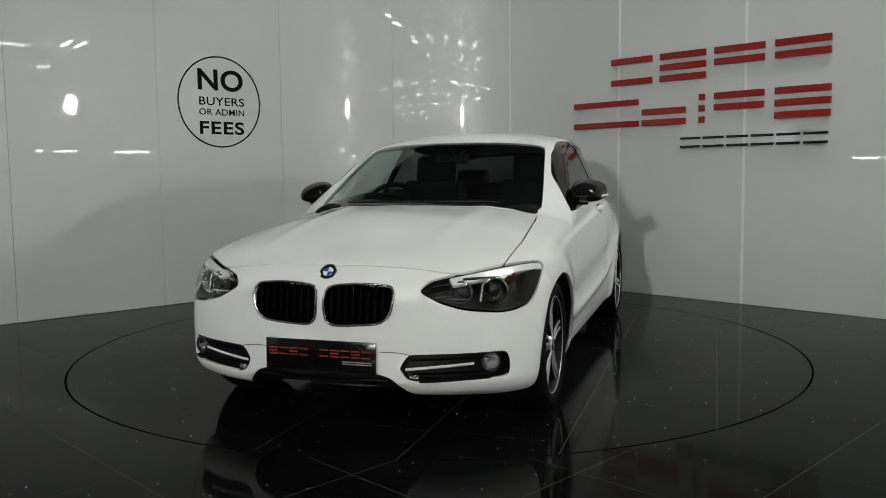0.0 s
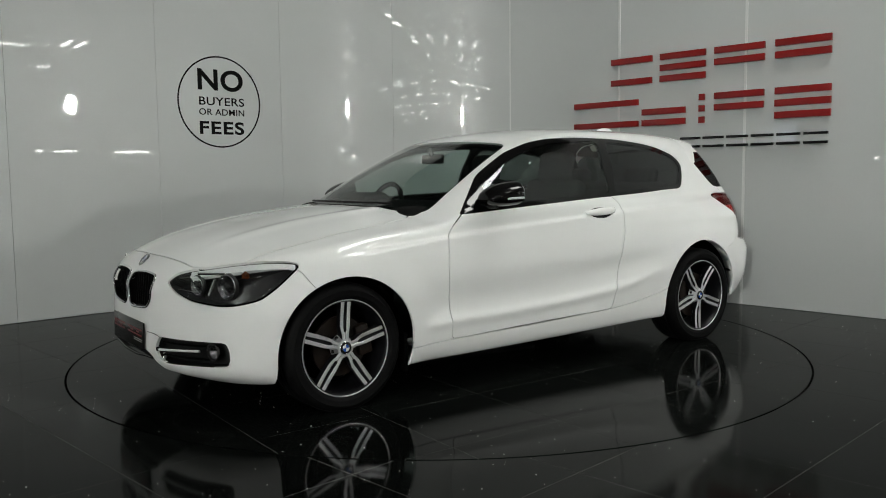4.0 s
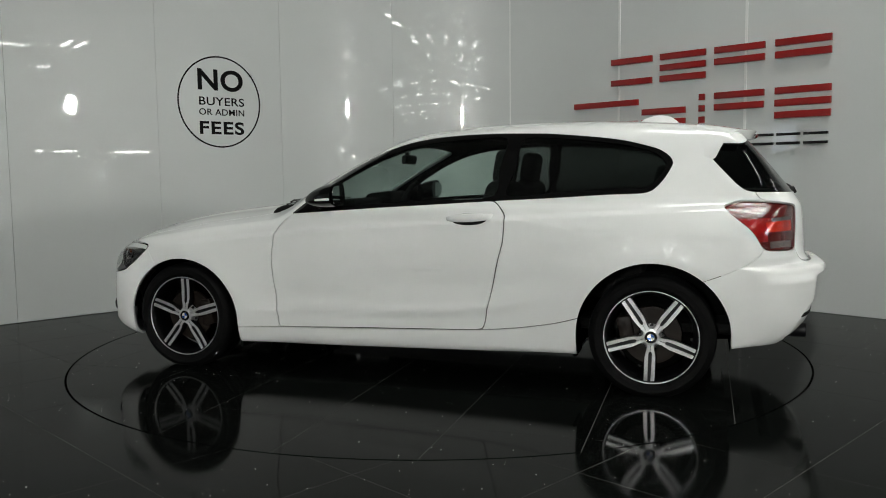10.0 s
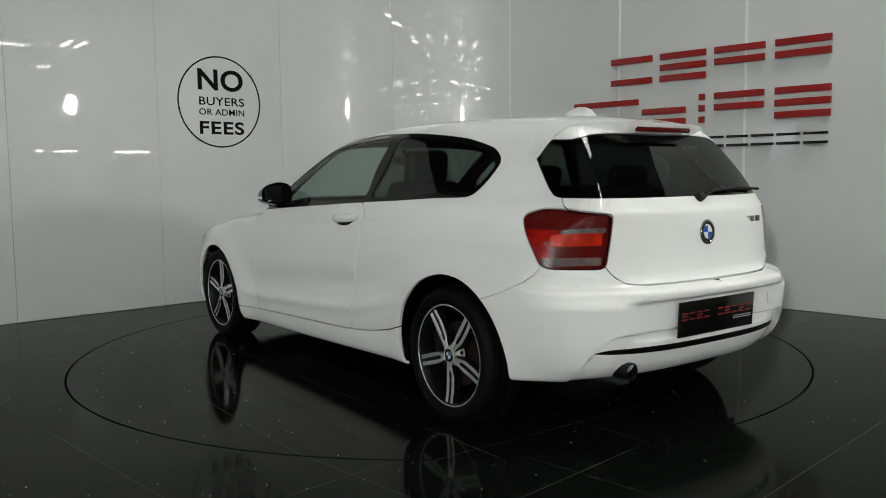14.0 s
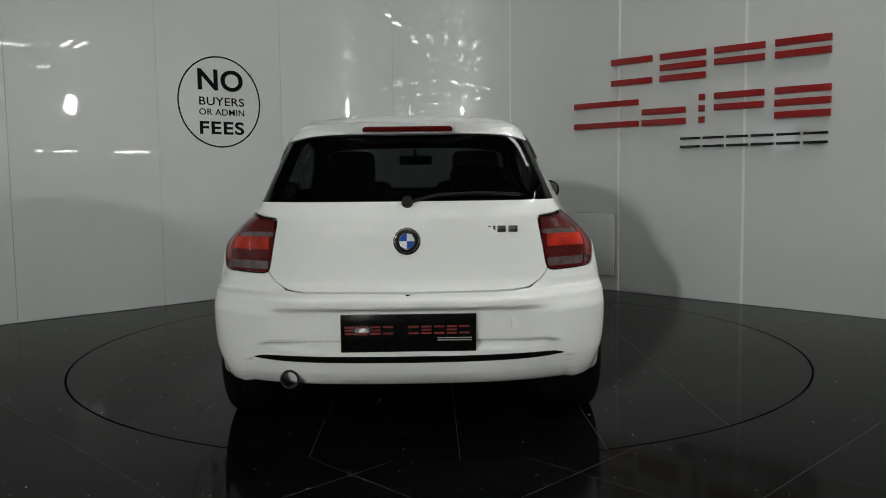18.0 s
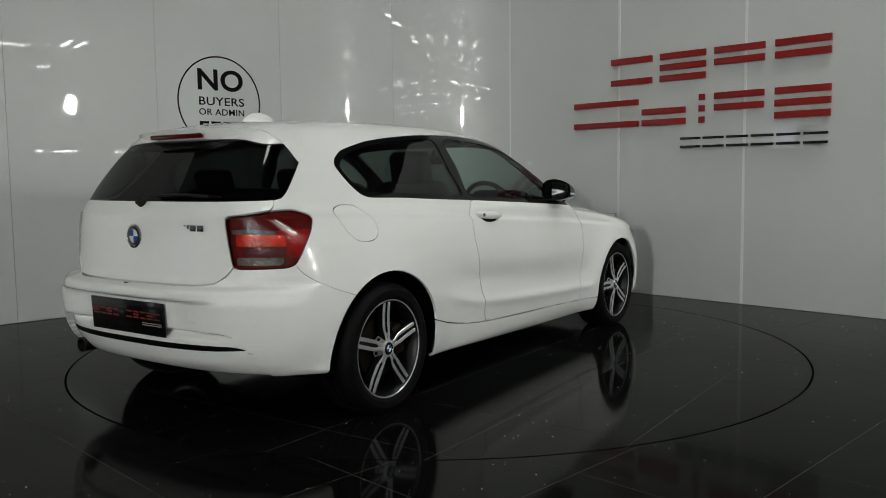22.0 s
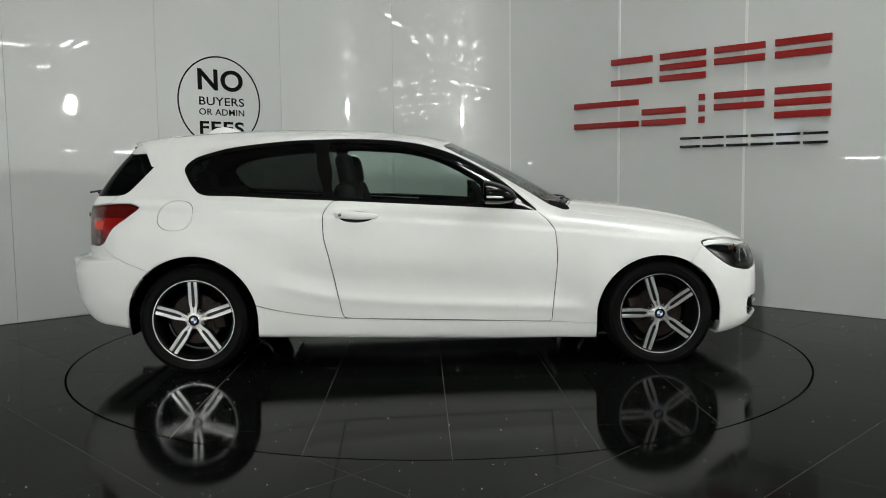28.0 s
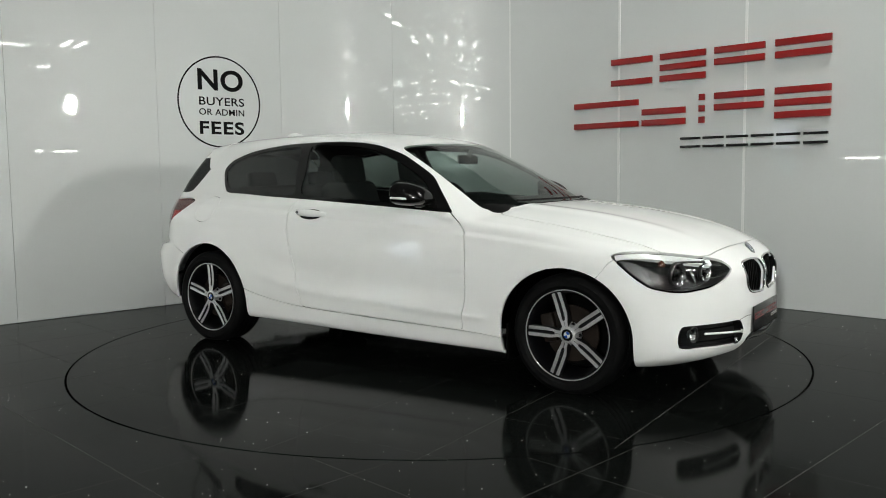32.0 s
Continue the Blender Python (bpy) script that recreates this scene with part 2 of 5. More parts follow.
def body(x, y, z):
    """Below nought inside the car, above it outside."""
    y = np.abs(y)
    shift = 0.12 * (y / 0.7) ** 2 * ramp(-0.5, 0.1, x) * (1 - ramp(1.0, 1.7, x))
    hood = ramp(0.6, 1.0, x + shift)
    crown = hood * ((0.062 + 0.010 * ramp(1.1, 1.75, x)) * (y / 0.72) ** 2.6) + (1 - hood) * ((0.046 - 0.012 * ramp(-0.2, 0.3, x)) * (y / 0.56) ** 2.4)
    bulge = hood * 0.007 * np.exp(-((y - 0.40) / 0.055) ** 2) * ramp(2.0, 1.5, x)
    slope = np.sqrt(1 + 0.5 ** 2 * ramp(-0.1, 0.25, x) * (1 - ramp(0.8, 0.95, x + shift)))
    top = (z - ROOF(x + shift) + crown - bulge) / slope
    high = ramp(0.80, 1.0, z)
    taper = (0.03 * ramp(1.2, 2.0, x) + 0.055 * ramp(-1.2, -2.1, x) + high * (0.105 * ramp(-0.5, -2.0, x) + 0.008 * ramp(0.3, 1.2, x)))
    taper = taper + 0.026 * ramp(0.35, 0.70, z) * ramp(1.4, 1.8, x) + 0.022 * ramp(0.55, 0.86, z) * ramp(-0.9, -1.4, x)
    above = z - CREASE(x)
    tuck = 0.013 * np.exp(-(np.maximum(above - 0.018, 0) / 0.05) ** 2) * ramp(-0.012, 0.018, above) * ramp(1.55, 1.1, x) * ramp(-1.85, -1.5, x)
    waist = 0.017 * np.exp(-((z - SWOOSH(x) - 0.10) / 0.085) ** 2) * ramp(-1.0, -0.6, x) * ramp(0.95, 0.75, x)
    ridge = 0.010 * np.exp(-((z - SWOOSH(x) + 0.012) / 0.03) ** 2) * ramp(-1.0, -0.6, x) * ramp(0.95, 0.8, x)
    under = 0.035 * ramp(0.44, 0.25, z) * ramp(-1.66, -1.85, x)
    arch = 0
    for a, lift in ((AXLE, 0.026), (-AXLE, 0.015)):
        d = np.hypot(x - a, z - HUB)
        arch = arch + lift * np.exp(-(np.maximum(d - 0.37, 0) / 0.11) ** 2) * ramp(0.9, 0.7, z)
    side = (y - SIDE(z) + taper + under + tuck + waist - ridge - arch) / (1 + 0.12 * ramp(0.95, 1.05, z))
    front = x - NOSE(z) + 0.158 * (y / 0.7) ** 3 - 0.012 * np.exp(-((z - 0.60) / 0.05) ** 2) * np.exp(-((y - 0.17) / 0.20) ** 4)
    rear = TAIL(z) + 0.200 * (y / 0.75) ** 3.2 * (1 - 0.35 * ramp(0.9, 1.25, z)) - x
    rear = rear + 0.055 * ramp(0.60, 0.31, y) * ramp(0.606, 0.584, z) * ramp(0.425, 0.45, z)
    rear = rear + 0.040 * ramp(0.007, -0.007, z - 0.460 + 0.28 * (np.maximum(y - 0.48, 0) / 0.215) ** 5)
    rear = rear + 0.03 * ramp(0.45, 0.62, y) * ramp(0.57, 0.635, z) * ramp(0.70, 0.645, z)
    glassy = ramp(0.95, 1.1, z)
    rear = rear / (1 + 0.28 * glassy)
    f = smax(side, top, 0.07 - 0.02 * hood)
    f = smax(f, front, 0.11)
    f = smax(f, rear, 0.09 - 0.035 * glassy)
    return smax(f, BOTTOM(x) - z, 0.03)


FRONT_POLE, REAR_POLE, CORE = 1.50, -1.52, 0.50


def ray_of(u, v):
    """Origins and directions that sweep the left half of the body: u 0..1 from nose to tail, v 0..1 from below to the top."""
    turn, run = 0.27, 0.46
    a = np.where(u < turn, u / turn, np.where(u > turn + run, 1 + (u - turn - run) / turn, 1)) * np.pi / 2
    ox = np.where(u < turn, FRONT_POLE, np.where(u > turn + run, REAR_POLE, FRONT_POLE + (REAR_POLE - FRONT_POLE) * (u - turn) / run))
    e = np.radians(-40 + 130 * v)
    d = np.stack([np.cos(a) * np.cos(e), np.sin(a) * np.cos(e), np.sin(e)], -1)
    return np.stack([ox, 0 * ox, CORE + 0 * ox], -1), d


def skin(u, v):
    """Points of the body's surface at u, v."""
    o, d = ray_of(u, v)
    lo, hi = np.zeros(np.shape(u)), np.full(np.shape(u), 2.2)
    for _ in range(30):
        mid = (lo + hi) / 2
        p = o + d * mid[..., None]
        out = body(p[..., 0], p[..., 1], p[..., 2]) > 0
        hi, lo = np.where(out, mid, hi), np.where(out, lo, mid)
    return o + d * ((lo + hi) / 2)[..., None]


def skin_normal(p, h=0.004):
    g = np.stack([body(*(p + h * w).T) - body(*(p - h * w).T) for w in np.eye(3)], -1)
    return g / np.linalg.norm(g, axis=-1, keepdims=True)

# ---- the booth: two straight wings and a curved back, faced with tall gloss panels ----
LEFT, LEFT_WAY = Vector((-2.41, 1.79, 0)), Vector((0.7374, 0.6755, 0))
RIGHT, RIGHT_WAY = Vector((1.70, 2.36, 0)), Vector((0.7008, -0.7134, 0))
BEND, BEND_R = Vector((-0.0215, 1.4012, 0)), 1.9
HEIGHT, TOP = 4.1, 6.5
LEFT_RUN, RIGHT_RUN = 1.498, 0.522
ARC = BEND_R * math.acos(-0.6755 * 0.7134 + 0.7374 * 0.7008)
SPAN = LEFT_RUN + ARC + RIGHT_RUN


def booth(s, out=0.0):
    """The wall's foot at s metres along it from the left wing's first joint; out: metres towards the room."""
    if s < LEFT_RUN:
        return LEFT + LEFT_WAY * s + Vector((0.6755, -0.7374, 0)) * out
    if s > LEFT_RUN + ARC:
        return RIGHT + RIGHT_WAY * (s - SPAN) + Vector((-0.7134, -0.7008, 0)) * out
    a = math.atan2(0.7374, -0.6755) - (s - LEFT_RUN) / BEND_R
    return BEND + Vector((math.cos(a), math.sin(a), 0)) * (BEND_R - out)


def wall_sheet(s0, s1, low, high, out0, out1, steps):
    """A piece of the wall from out0 to out1."""
    bm = bmesh.new()
    rows = []
    for i in range(steps + 1):
        s = s0 + (s1 - s0) * i / steps
        a, b = booth(s, out0), booth(s, out1)
        rows.append([bm.verts.new((p.x, p.y, z)) for p, z in ((b, low), (b, high), (a, high), (a, low))])
    for p, q in zip(rows, rows[1:]):
        for k in range(4):
            bm.faces.new((p[k], q[k], q[(k + 1) % 4], p[(k + 1) % 4]))
    bm.faces.new(rows[0])
    bm.faces.new(rows[-1][::-1])
    bmesh.ops.recalc_face_normals(bm, faces=bm.faces)
    return smooth(bm, 30)


WING = 5.2
wall = part("wall_booth", wall_sheet(-WING, SPAN + WING, 0, HEIGHT, -0.10, -0.014, 90), BACKING)
tagged(wall, "curved showroom booth wall of glossy white panels", "wall", kind="structure")
JOINTS = [-4.88, -3.66, -2.44, -1.2] + [SPAN * k / 4 for k in range(5)] + [SPAN + 1.222, SPAN + 2.444, SPAN + 3.666, SPAN + 4.888]
for a, b in zip(JOINTS, JOINTS[1:]):
    part("wall_panel", wall_sheet(a + 0.0012, b - 0.0012, 0.004, HEIGHT - 0.01, -0.010, 0.0, 16), PANEL, wall)
for s in (SPAN, SPAN + 1.222, SPAN + 2.444):
    part("joint_strip", wall_sheet(s - 0.011, s + 0.011, 0.006, HEIGHT - 0.02, 0.002, 0.007, 1), JOINT, wall, "narrow white joint strip")
part("joint_strip", wall_sheet(SPAN * 3 / 4 - 0.006, SPAN * 3 / 4 + 0.006, 0.006, HEIGHT - 0.02, 0.001, 0.003, 1), JOINT, wall, "narrow white joint strip")


def on_wall(s, z, out):
    """The pose of a flat thing on the wall: x along it, y up, z into the room."""
    p, q = booth(s, out), booth(s + 0.01, out)
    x = (q - p).normalized()
    m = Matrix((x, (0, 0, 1), x.cross(Vector((0, 0, 1))))).transposed().to_4x4()
    m.translation = (p.x, p.y, z)
    return m


# access hatch low on the wall
hatch = thing("access_hatch", on_wall(SPAN - 0.252, 0.44, 0.0), label="flush white access hatch low on the booth wall", category="hatch")
part("hatch_frame", slab([(-0.228, -0.304), (0.228, -0.304), (0.228, 0.304), (-0.228, 0.304)], 0.001, 0.012), PLATE_GREY, hatch)
part("hatch_door", slab([(-0.220, -0.296), (0.220, -0.296), (0.220, 0.296), (-0.220, 0.296)], 0.012, 0.026, bevel=0.002), PANEL, hatch)

# round notice in black vinyl
notice = thing("wall_notice", on_wall(0.594, 1.80, 0.001), label="round black vinyl notice about fees on the white wall", category="sign")
part("ring", lathe([(0.411, 0.0), (0.411, 0.0015), (0.397, 0.0015), (0.397, 0.0)], 96, pose(0, 0, 0, 90, 0, 0), True), VINYL, notice)
for text, low, high, x0, x1, weight in (("NO", 1.900, 2.093, 0.380, 0.829, 0.007), ("BUYERS", 1.768, 1.843, 0.388, 0.836, 0.0012), ("OR ADMIN", 1.680, 1.738, 0.385, 0.835, 0.0008),
                                        ("FEES", 1.508, 1.626, 0.386, 0.829, 0.0045)):
    me = letters(text, (high - low) / 0.73, 0.0007, weight, spacing=1.12 if text == "FEES" else 1.05)
    xs, ys = [v.co.x for v in me.vertices], [v.co.y for v in me.vertices]
    for v in me.vertices:
        v.co.x = (x0 - 0.594) + (v.co.x - min(xs)) / (max(xs) - min(xs)) * (x1 - x0)
        v.co.y = (low - 1.80) + (v.co.y - min(ys)) / (max(ys) - min(ys)) * (high - low)
    part("lettering", me, VINYL, notice)

# raised firm's sign, as plain bars in its colours
sign = thing("wall_sign", on_wall(SPAN + 0.71, 1.75, 0.0), label="raised red and black dealership sign of plain bars on the wall", category="sign")


def sign_bar(x0, x1, z0, z1, mat, slant=0.0, name="bar"):
    cx = 0.71
    part(name, slab([(x0 - cx, z0 - 1.75), (x1 - cx, z0 - 1.75), (x1 - cx + slant, z1 - 1.75), (x0 - cx + slant, z1 - 1.75)], 0.016, 0.040, bevel=0.0015), mat, sign)


for x0, x1, rows in ((-0.068, 0.359, (0, 2)), (0.442, 0.877, (0, 1, 2)), (0.958, 1.392, (1, 2)), (1.477, 1.914, (1, 2))):
    for k in rows:
        z = 1.921 + k * 0.0955
        sign_bar(x0, x1, z, z + 0.054, RED)
for x0, x1, rows in ((-0.487, 0.222, (0, 2)), (0.263, 0.693, (0, 1)), (0.822, 0.873, (0, 1, 2)), (0.962, 1.392, (1, 2)), (1.482, 1.920, (0, 1, 2))):
    for k in rows:
        z = 1.540 + k * 0.0965
        sign_bar(x0, x1, z, z + 0.054, RED)
for k in range(6):
    x = 0.651 + k * 0.2135
    for z in (1.330, 1.402):
        sign_bar(x, x + 0.185, z, z + 0.021, BLACK_GLOSS)

# ---- hall round the booth ----
slab_plate = bmesh.new()
rows = []
for k in range(180):
    q = math.pi * k / 90
    c, d = math.cos(q), math.sin(q)
    reach = min(18 / max(abs(c), 1e-6), 9 / d if d > 1e-6 else 1e6, 35 / -d if d < -1e-6 else 1e6)
    rows.append([slab_plate.verts.new((r * c, r * d, z)) for r, z in ((2.2755, -0.0006), (reach, -0.0006), (reach, -0.1), (2.2755, -0.1))])
for p, q in zip(rows, rows[1:] + rows[:1]):
    for k in range(4):
        slab_plate.faces.new((p[k], q[k], q[(k + 1) % 4], p[(k + 1) % 4]))
bmesh.ops.recalc_face_normals(slab_plate, faces=slab_plate.faces)
hall = part("floor", slab_plate, GROUT)
tagged(hall, "polished black tiled showroom floor", "floor", kind="structure")
ceiling = part("ceiling", box((30, 40, 0.1), pose(0, -13, TOP + 0.05)), CEILING)
tagged(ceiling, "grey showroom ceiling", "ceiling", kind="structure")
for name, size, m in (("wall_back", (30, 0.2, TOP), pose(0, -32.9, TOP / 2)), ("wall_west", (0.2, 40, TOP), pose(-14.9, -13, TOP / 2)),
                      ("wall_east", (0.2, 40, TOP), pose(14.9, -13, TOP / 2)), ("wall_north", (30, 0.2, TOP), pose(0, 6.6, TOP / 2))):
    tagged(part(name, box(size, m), HALL_WALL), "plain grey showroom wall", "wall", kind="structure")

# ---- lamps of the hall ----
def tube_light(x, y, turn=0, glow=GLOW):
    t = thing("ceiling_light", pose(x, y, HEIGHT, 0, 0, turn), label="white twin-tube ceiling light, lit", category="ceiling light", group="twin-tube ceiling lights")
    part("frame", box((1.24, 0.34, 0.03), pose(0, 0, -0.012), 0.004), FRAME, t)
    for k in (-0.1, 0.1):
        part("tube", box((1.18, 0.064, 0.05), pose(0, k, -0.05), 0.02), glow, t)
    for k in (-0.5, 0.5):
        part("hanger", tube([(k, 0, 0), (k, 0, TOP - HEIGHT)], 0.003, 6), FRAME, t)
    return t


first = tube_light(-3.6, -6.2, 84)
for x, y in ((-2.3, -6.2), (-1.0, -6.2), (0.3, -6.2), (1.6, -6.2), (-4.9, -8.4), (-3.0, -8.6), (-1.2, -8.8), (0.6, -8.8)):
    copy_thing(first, pose(x, y, HEIGHT, 0, 0, 84))


# wide diffuser panels added on the ceiling before the right wing to brighten it
def fill_panel(x, y):
    t = thing("fill_light", pose(x, y, TOP - 0.03, 0, 0, -45.5), label="wide square white ceiling panel, lit, added as fill for the right wing", category="ceiling light", group="square diffuser panels")
    part("frame", box((1.24, 1.24, 0.05), pose(0, 0, 0.004), 0.006), FRAME, t)
    part("diffuser", box((1.18, 1.18, 0.012), pose(0, 0, -0.024)), FILL, t)


for x, y in ((2.45, -0.75), (3.25, -1.57)):
    fill_panel(x, y)


def flood(x, y, z, at, glow, size=1.0):
    m = look((x, y, z), at)
    t = thing("flood_lamp", m, label="round white flood lamp on a tall stand, lit", category="lamp", group="flood lamps")
    part("bowl", lathe([(0.0, 0.10), (0.12, 0.09), (0.24, 0.02), (0.255, -0.01), (0.245, -0.01), (0.225, 0.015), (0.0, 0.02)], 32, Matrix.Diagonal((0.6 * size, size, size, 1)) @ pose(0, 0, 0.02, 90, 0, 0)), FRAME, t)
    part("bulb", lathe([(0.10, 0.0), (0.20, 0.0), (0.20, 0.012), (0.10, 0.012)], 32, Matrix.Diagonal((0.6 * size, size, size, 1)) @ pose(0, 0, -0.005, 90, 0, 0), True), glow, t, "glowing white ring")
    down = m.inverted()
    part("stand", tube([down @ Vector((x, y, z - 0.26 * size)), down @ Vector((x, y, 0.03))], 0.018), PLASTIC, t)
    part("stand_base", lathe([(0, 0.03), (0.25, 0.02), (0.25, 0.0), (0, 0.0)], 24, down @ pose(x, y, 0, 90, 0, 0)), PLASTIC, t)


flood(8.6, -5.0, 2.8, (0, 0.5, 0.9), RING)
flood(-5.6, -17.9, 3.3, (0, 0.5, 0.9), RING_WEST, 1.6)


def strip_light(x, y, n=1.5, turn=0):
    t = thing("strip_light", pose(x, y, HEIGHT, 0, 0, turn), label="slim white ceiling strip light, lit", category="ceiling light", group="ceiling strip lights")
    part("batten", box((n, 0.11, 0.05), pose(0, 0, -0.022), 0.006), FRAME, t)
    part("tube", box((n - 0.06, 0.08, 0.03), pose(0, 0, -0.062), 0.012), TUBE, t)
    for k in (-0.4 * n, 0.4 * n):
        part("hanger", tube([(k, 0, 0), (k, 0, TOP - HEIGHT)], 0.003, 6), FRAME, t)
    return t


first = strip_light(-6.0, -14.0)
for y in (-14, -18, -22, -26, -30):
    for x in (-9, -6, -3, 0, 3, 6, 9):
        if (x, y) != (-6, -14):
            copy_thing(first, pose(x, y, HEIGHT))
copy_thing(first, pose(2.3, -3.4, HEIGHT, 0, 0, 70))
for x, y, n, turn in ((8.0, -4.7, 0.9, -42), (8.2, -4.5, 0.9, -42), (7.8, -5.95, 0.3, 62), (8.0, -5.75, 0.22, 62), (11.4, -7.2, 0.4, 62)):
    strip_light(x, y, n, turn)


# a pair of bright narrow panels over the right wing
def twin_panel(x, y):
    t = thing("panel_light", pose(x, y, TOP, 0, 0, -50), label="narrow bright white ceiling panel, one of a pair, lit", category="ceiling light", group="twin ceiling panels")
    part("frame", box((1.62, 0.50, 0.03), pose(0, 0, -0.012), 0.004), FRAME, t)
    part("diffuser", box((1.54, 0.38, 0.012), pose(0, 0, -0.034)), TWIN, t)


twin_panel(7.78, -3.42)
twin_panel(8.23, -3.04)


# bright strips along the far side walls
def wall_light(x, y, z, length):
    t = thing("wall_light", pose(x, y, z, 0, 0, 90), label="thin white wall light strip, lit", category="wall light", group="wall light strips")
    part("housing", box((length, 0.05, 0.09), None, 0.006), FRAME, t)
    part("diffuser", box((length - 0.04, 0.012, 0.06), pose(0, 0.03 if x > 0 else -0.03, 0), 0.004), TUBE, t)


for x, y, z, n in ((14.76, -6.5, 1.93, 1.1), (14.76, -8.6, 1.98, 0.8), (14.76, -9.4, 2.0, 0.3), (14.76, -11.5, 1.85, 0.9), (-14.76, -8.0, 1.50, 1.0)):
    wall_light(x, y, z, n)


# a glazed door in the west wall, daylight beyond
for k, y in enumerate((-5.7,)):
    d = thing("window_%d" % (k + 1), pose(-14.78, y, 0), label="tall glazed showroom door, bright daylight behind", category="window", kind="structure")
    part("window_frame", box((0.06, 0.84, 0.08), pose(0, 0, 2.56), 0.004), FRAME, d)
    part("window_frame", box((0.06, 0.06, 2.6), pose(0, -0.39, 1.3), 0.004), FRAME, d)
    part("window_frame", box((0.06, 0.06, 2.6), pose(0, 0.39, 1.3), 0.004), FRAME, d)
    part("pane", box((0.01, 0.70, 2.1), pose(-0.01, 0, 1.45)), WINDOW, d)

# ---- turntable: a tiled disc flush with the floor, turning with the car ----
DISC_R = 2.269
TURN_START, TURN_RATE = -108.52, -8.936
CAR_X, CAR_Y = -0.0778, 0.1459


def clip_tile(outline, inside):
    """Cuts a flat outline where inside(x, y) is below nought."""
    cut = []
    for (ax, ay), (bx, by) in zip(outline, outline[1:] + outline[:1]):
        fa, fb = inside(ax, ay), inside(bx, by)
        if fa >= 0:
            cut.append((ax, ay))
        if fa * fb < 0:
            lo, hi = 0.0, 1.0
            for _ in range(24):
                mid = (lo + hi) / 2
                lo, hi = (mid, hi) if inside(ax + (bx - ax) * mid, ay + (by - ay) * mid) * fa > 0 else (lo, mid)
            cut.append((ax + (bx - ax) * lo, ay + (by - ay) * lo))
    return cut


def dense(x0, y0, x1, y1, n):
    c = [(x0, y0), (x1, y0), (x1, y1), (x0, y1)]
    return [(a[0] + (b[0] - a[0]) * k / n, a[1] + (b[1] - a[1]) * k / n) for a, b in zip(c, c[1:] + c[:1]) for k in range(n)]


turntable = thing("turntable", pose(0, 0, 0), label="round black tiled turntable flush with the showroom floor", category="turntable")
part("disc", lathe([(0, -0.0006), (DISC_R - 0.007, -0.0006), (DISC_R - 0.007, -0.0105), (0, -0.0105)], 160, pose(0, 0, 0, 90, 0, 0)), GROUT, turntable)
G = 0.0013
for i in range(-4, 4):
    for j in range(-4, 4):
        x, y = -0.005 + 0.602 * i, -0.05 + 0.6 * j
        outline = dense(x + G, y + G, x + 0.602 - G, y + 0.6 - G, 1)
        reach = [math.hypot(*p) for p in outline]
        if min(reach) > DISC_R and math.hypot(x + 0.3, y + 0.3) > DISC_R + 0.3:
            continue
        if max(reach) > DISC_R - 0.006:
            # round the outer edge along the rim
            outline = clip_tile(dense(x + G, y + G, x + 0.602 - G, y + 0.6 - G, 24), lambda a, b: DISC_R - 0.006 - math.hypot(a, b))
            rim, out = [], outline + outline[:1]
            for (ax, ay), (bx, by) in zip(out, out[1:]):
                rim.append((ax, ay))
                ra, rb = math.hypot(ax, ay), math.hypot(bx, by)
                if min(ra, rb) > DISC_R - 0.0062 and math.hypot(ax - bx, ay - by) > 0.04:
                    qa, qb = math.atan2(ay, ax), math.atan2(by, bx)
                    d = (qb - qa + math.pi) % (2 * math.pi) - math.pi
                    rim += [((DISC_R - 0.006) * math.cos(qa + d * k / 12), (DISC_R - 0.006) * math.sin(qa + d * k / 12)) for k in range(1, 12)]
            outline = rim
        if len(outline) > 2:
            part("tile", slab(outline, -0.008, 0.0), TILE, turntable)

# fixed tiles, set square with the wings of the wall
COS, SIN = math.cos(radians(44.5)), math.sin(radians(44.5))
far_tiles = bmesh.new()
for i in range(-22, 23):
    for j in range(-22, 23):
        a, b = -2.69 + 0.601 * i, -1.93 + 0.597 * j

        def corner(p, q):
            # p across, q along the wings
            return (-SIN * p + COS * q, COS * p + SIN * q)
        cx, cy = corner(a + 0.3, b + 0.3)
        if math.hypot(cx, cy) < DISC_R - 0.45 or math.hypot(cx, cy + 4) > 12:
            continue
        outline = [corner(p, q) for p, q in dense(a + G, b + G, a + 0.601 - G, b + 0.597 - G, 1)][::-1]
        if min(math.hypot(*p) for p in outline) < DISC_R + 0.35:
            outline = [corner(p, q) for p, q in dense(a + G, b + G, a + 0.601 - G, b + 0.597 - G, 24)][::-1]
            outline = clip_tile(outline, lambda x, y: math.hypot(x, y) - DISC_R - 0.006)
            rim, out = [], outline + outline[:1]
            for (ax, ay), (bx, by) in zip(out, out[1:]):
                rim.append((ax, ay))
                ra, rb = math.hypot(ax, ay), math.hypot(bx, by)
                if max(ra, rb) < DISC_R + 0.0062 and math.hypot(ax - bx, ay - by) > 0.04:
                    qa, qb = math.atan2(ay, ax), math.atan2(by, bx)
                    d = (qb - qa + math.pi) % (2 * math.pi) - math.pi
                    rim += [((DISC_R + 0.006) * math.cos(qa + d * k / 12), (DISC_R + 0.006) * math.sin(qa + d * k / 12)) for k in range(1, 12)]
            outline = rim
        if len(outline) < 3:
            continue
        if math.hypot(cx, cy) < 4.2:
            part("tile", slab(outline, -0.011, 0.0), TILE, hall)
        else:
            add_slab(far_tiles, outline, -0.011, 0.0)
tagged(part("far_tile", far_tiles, TILE, hall), kind="stuff")
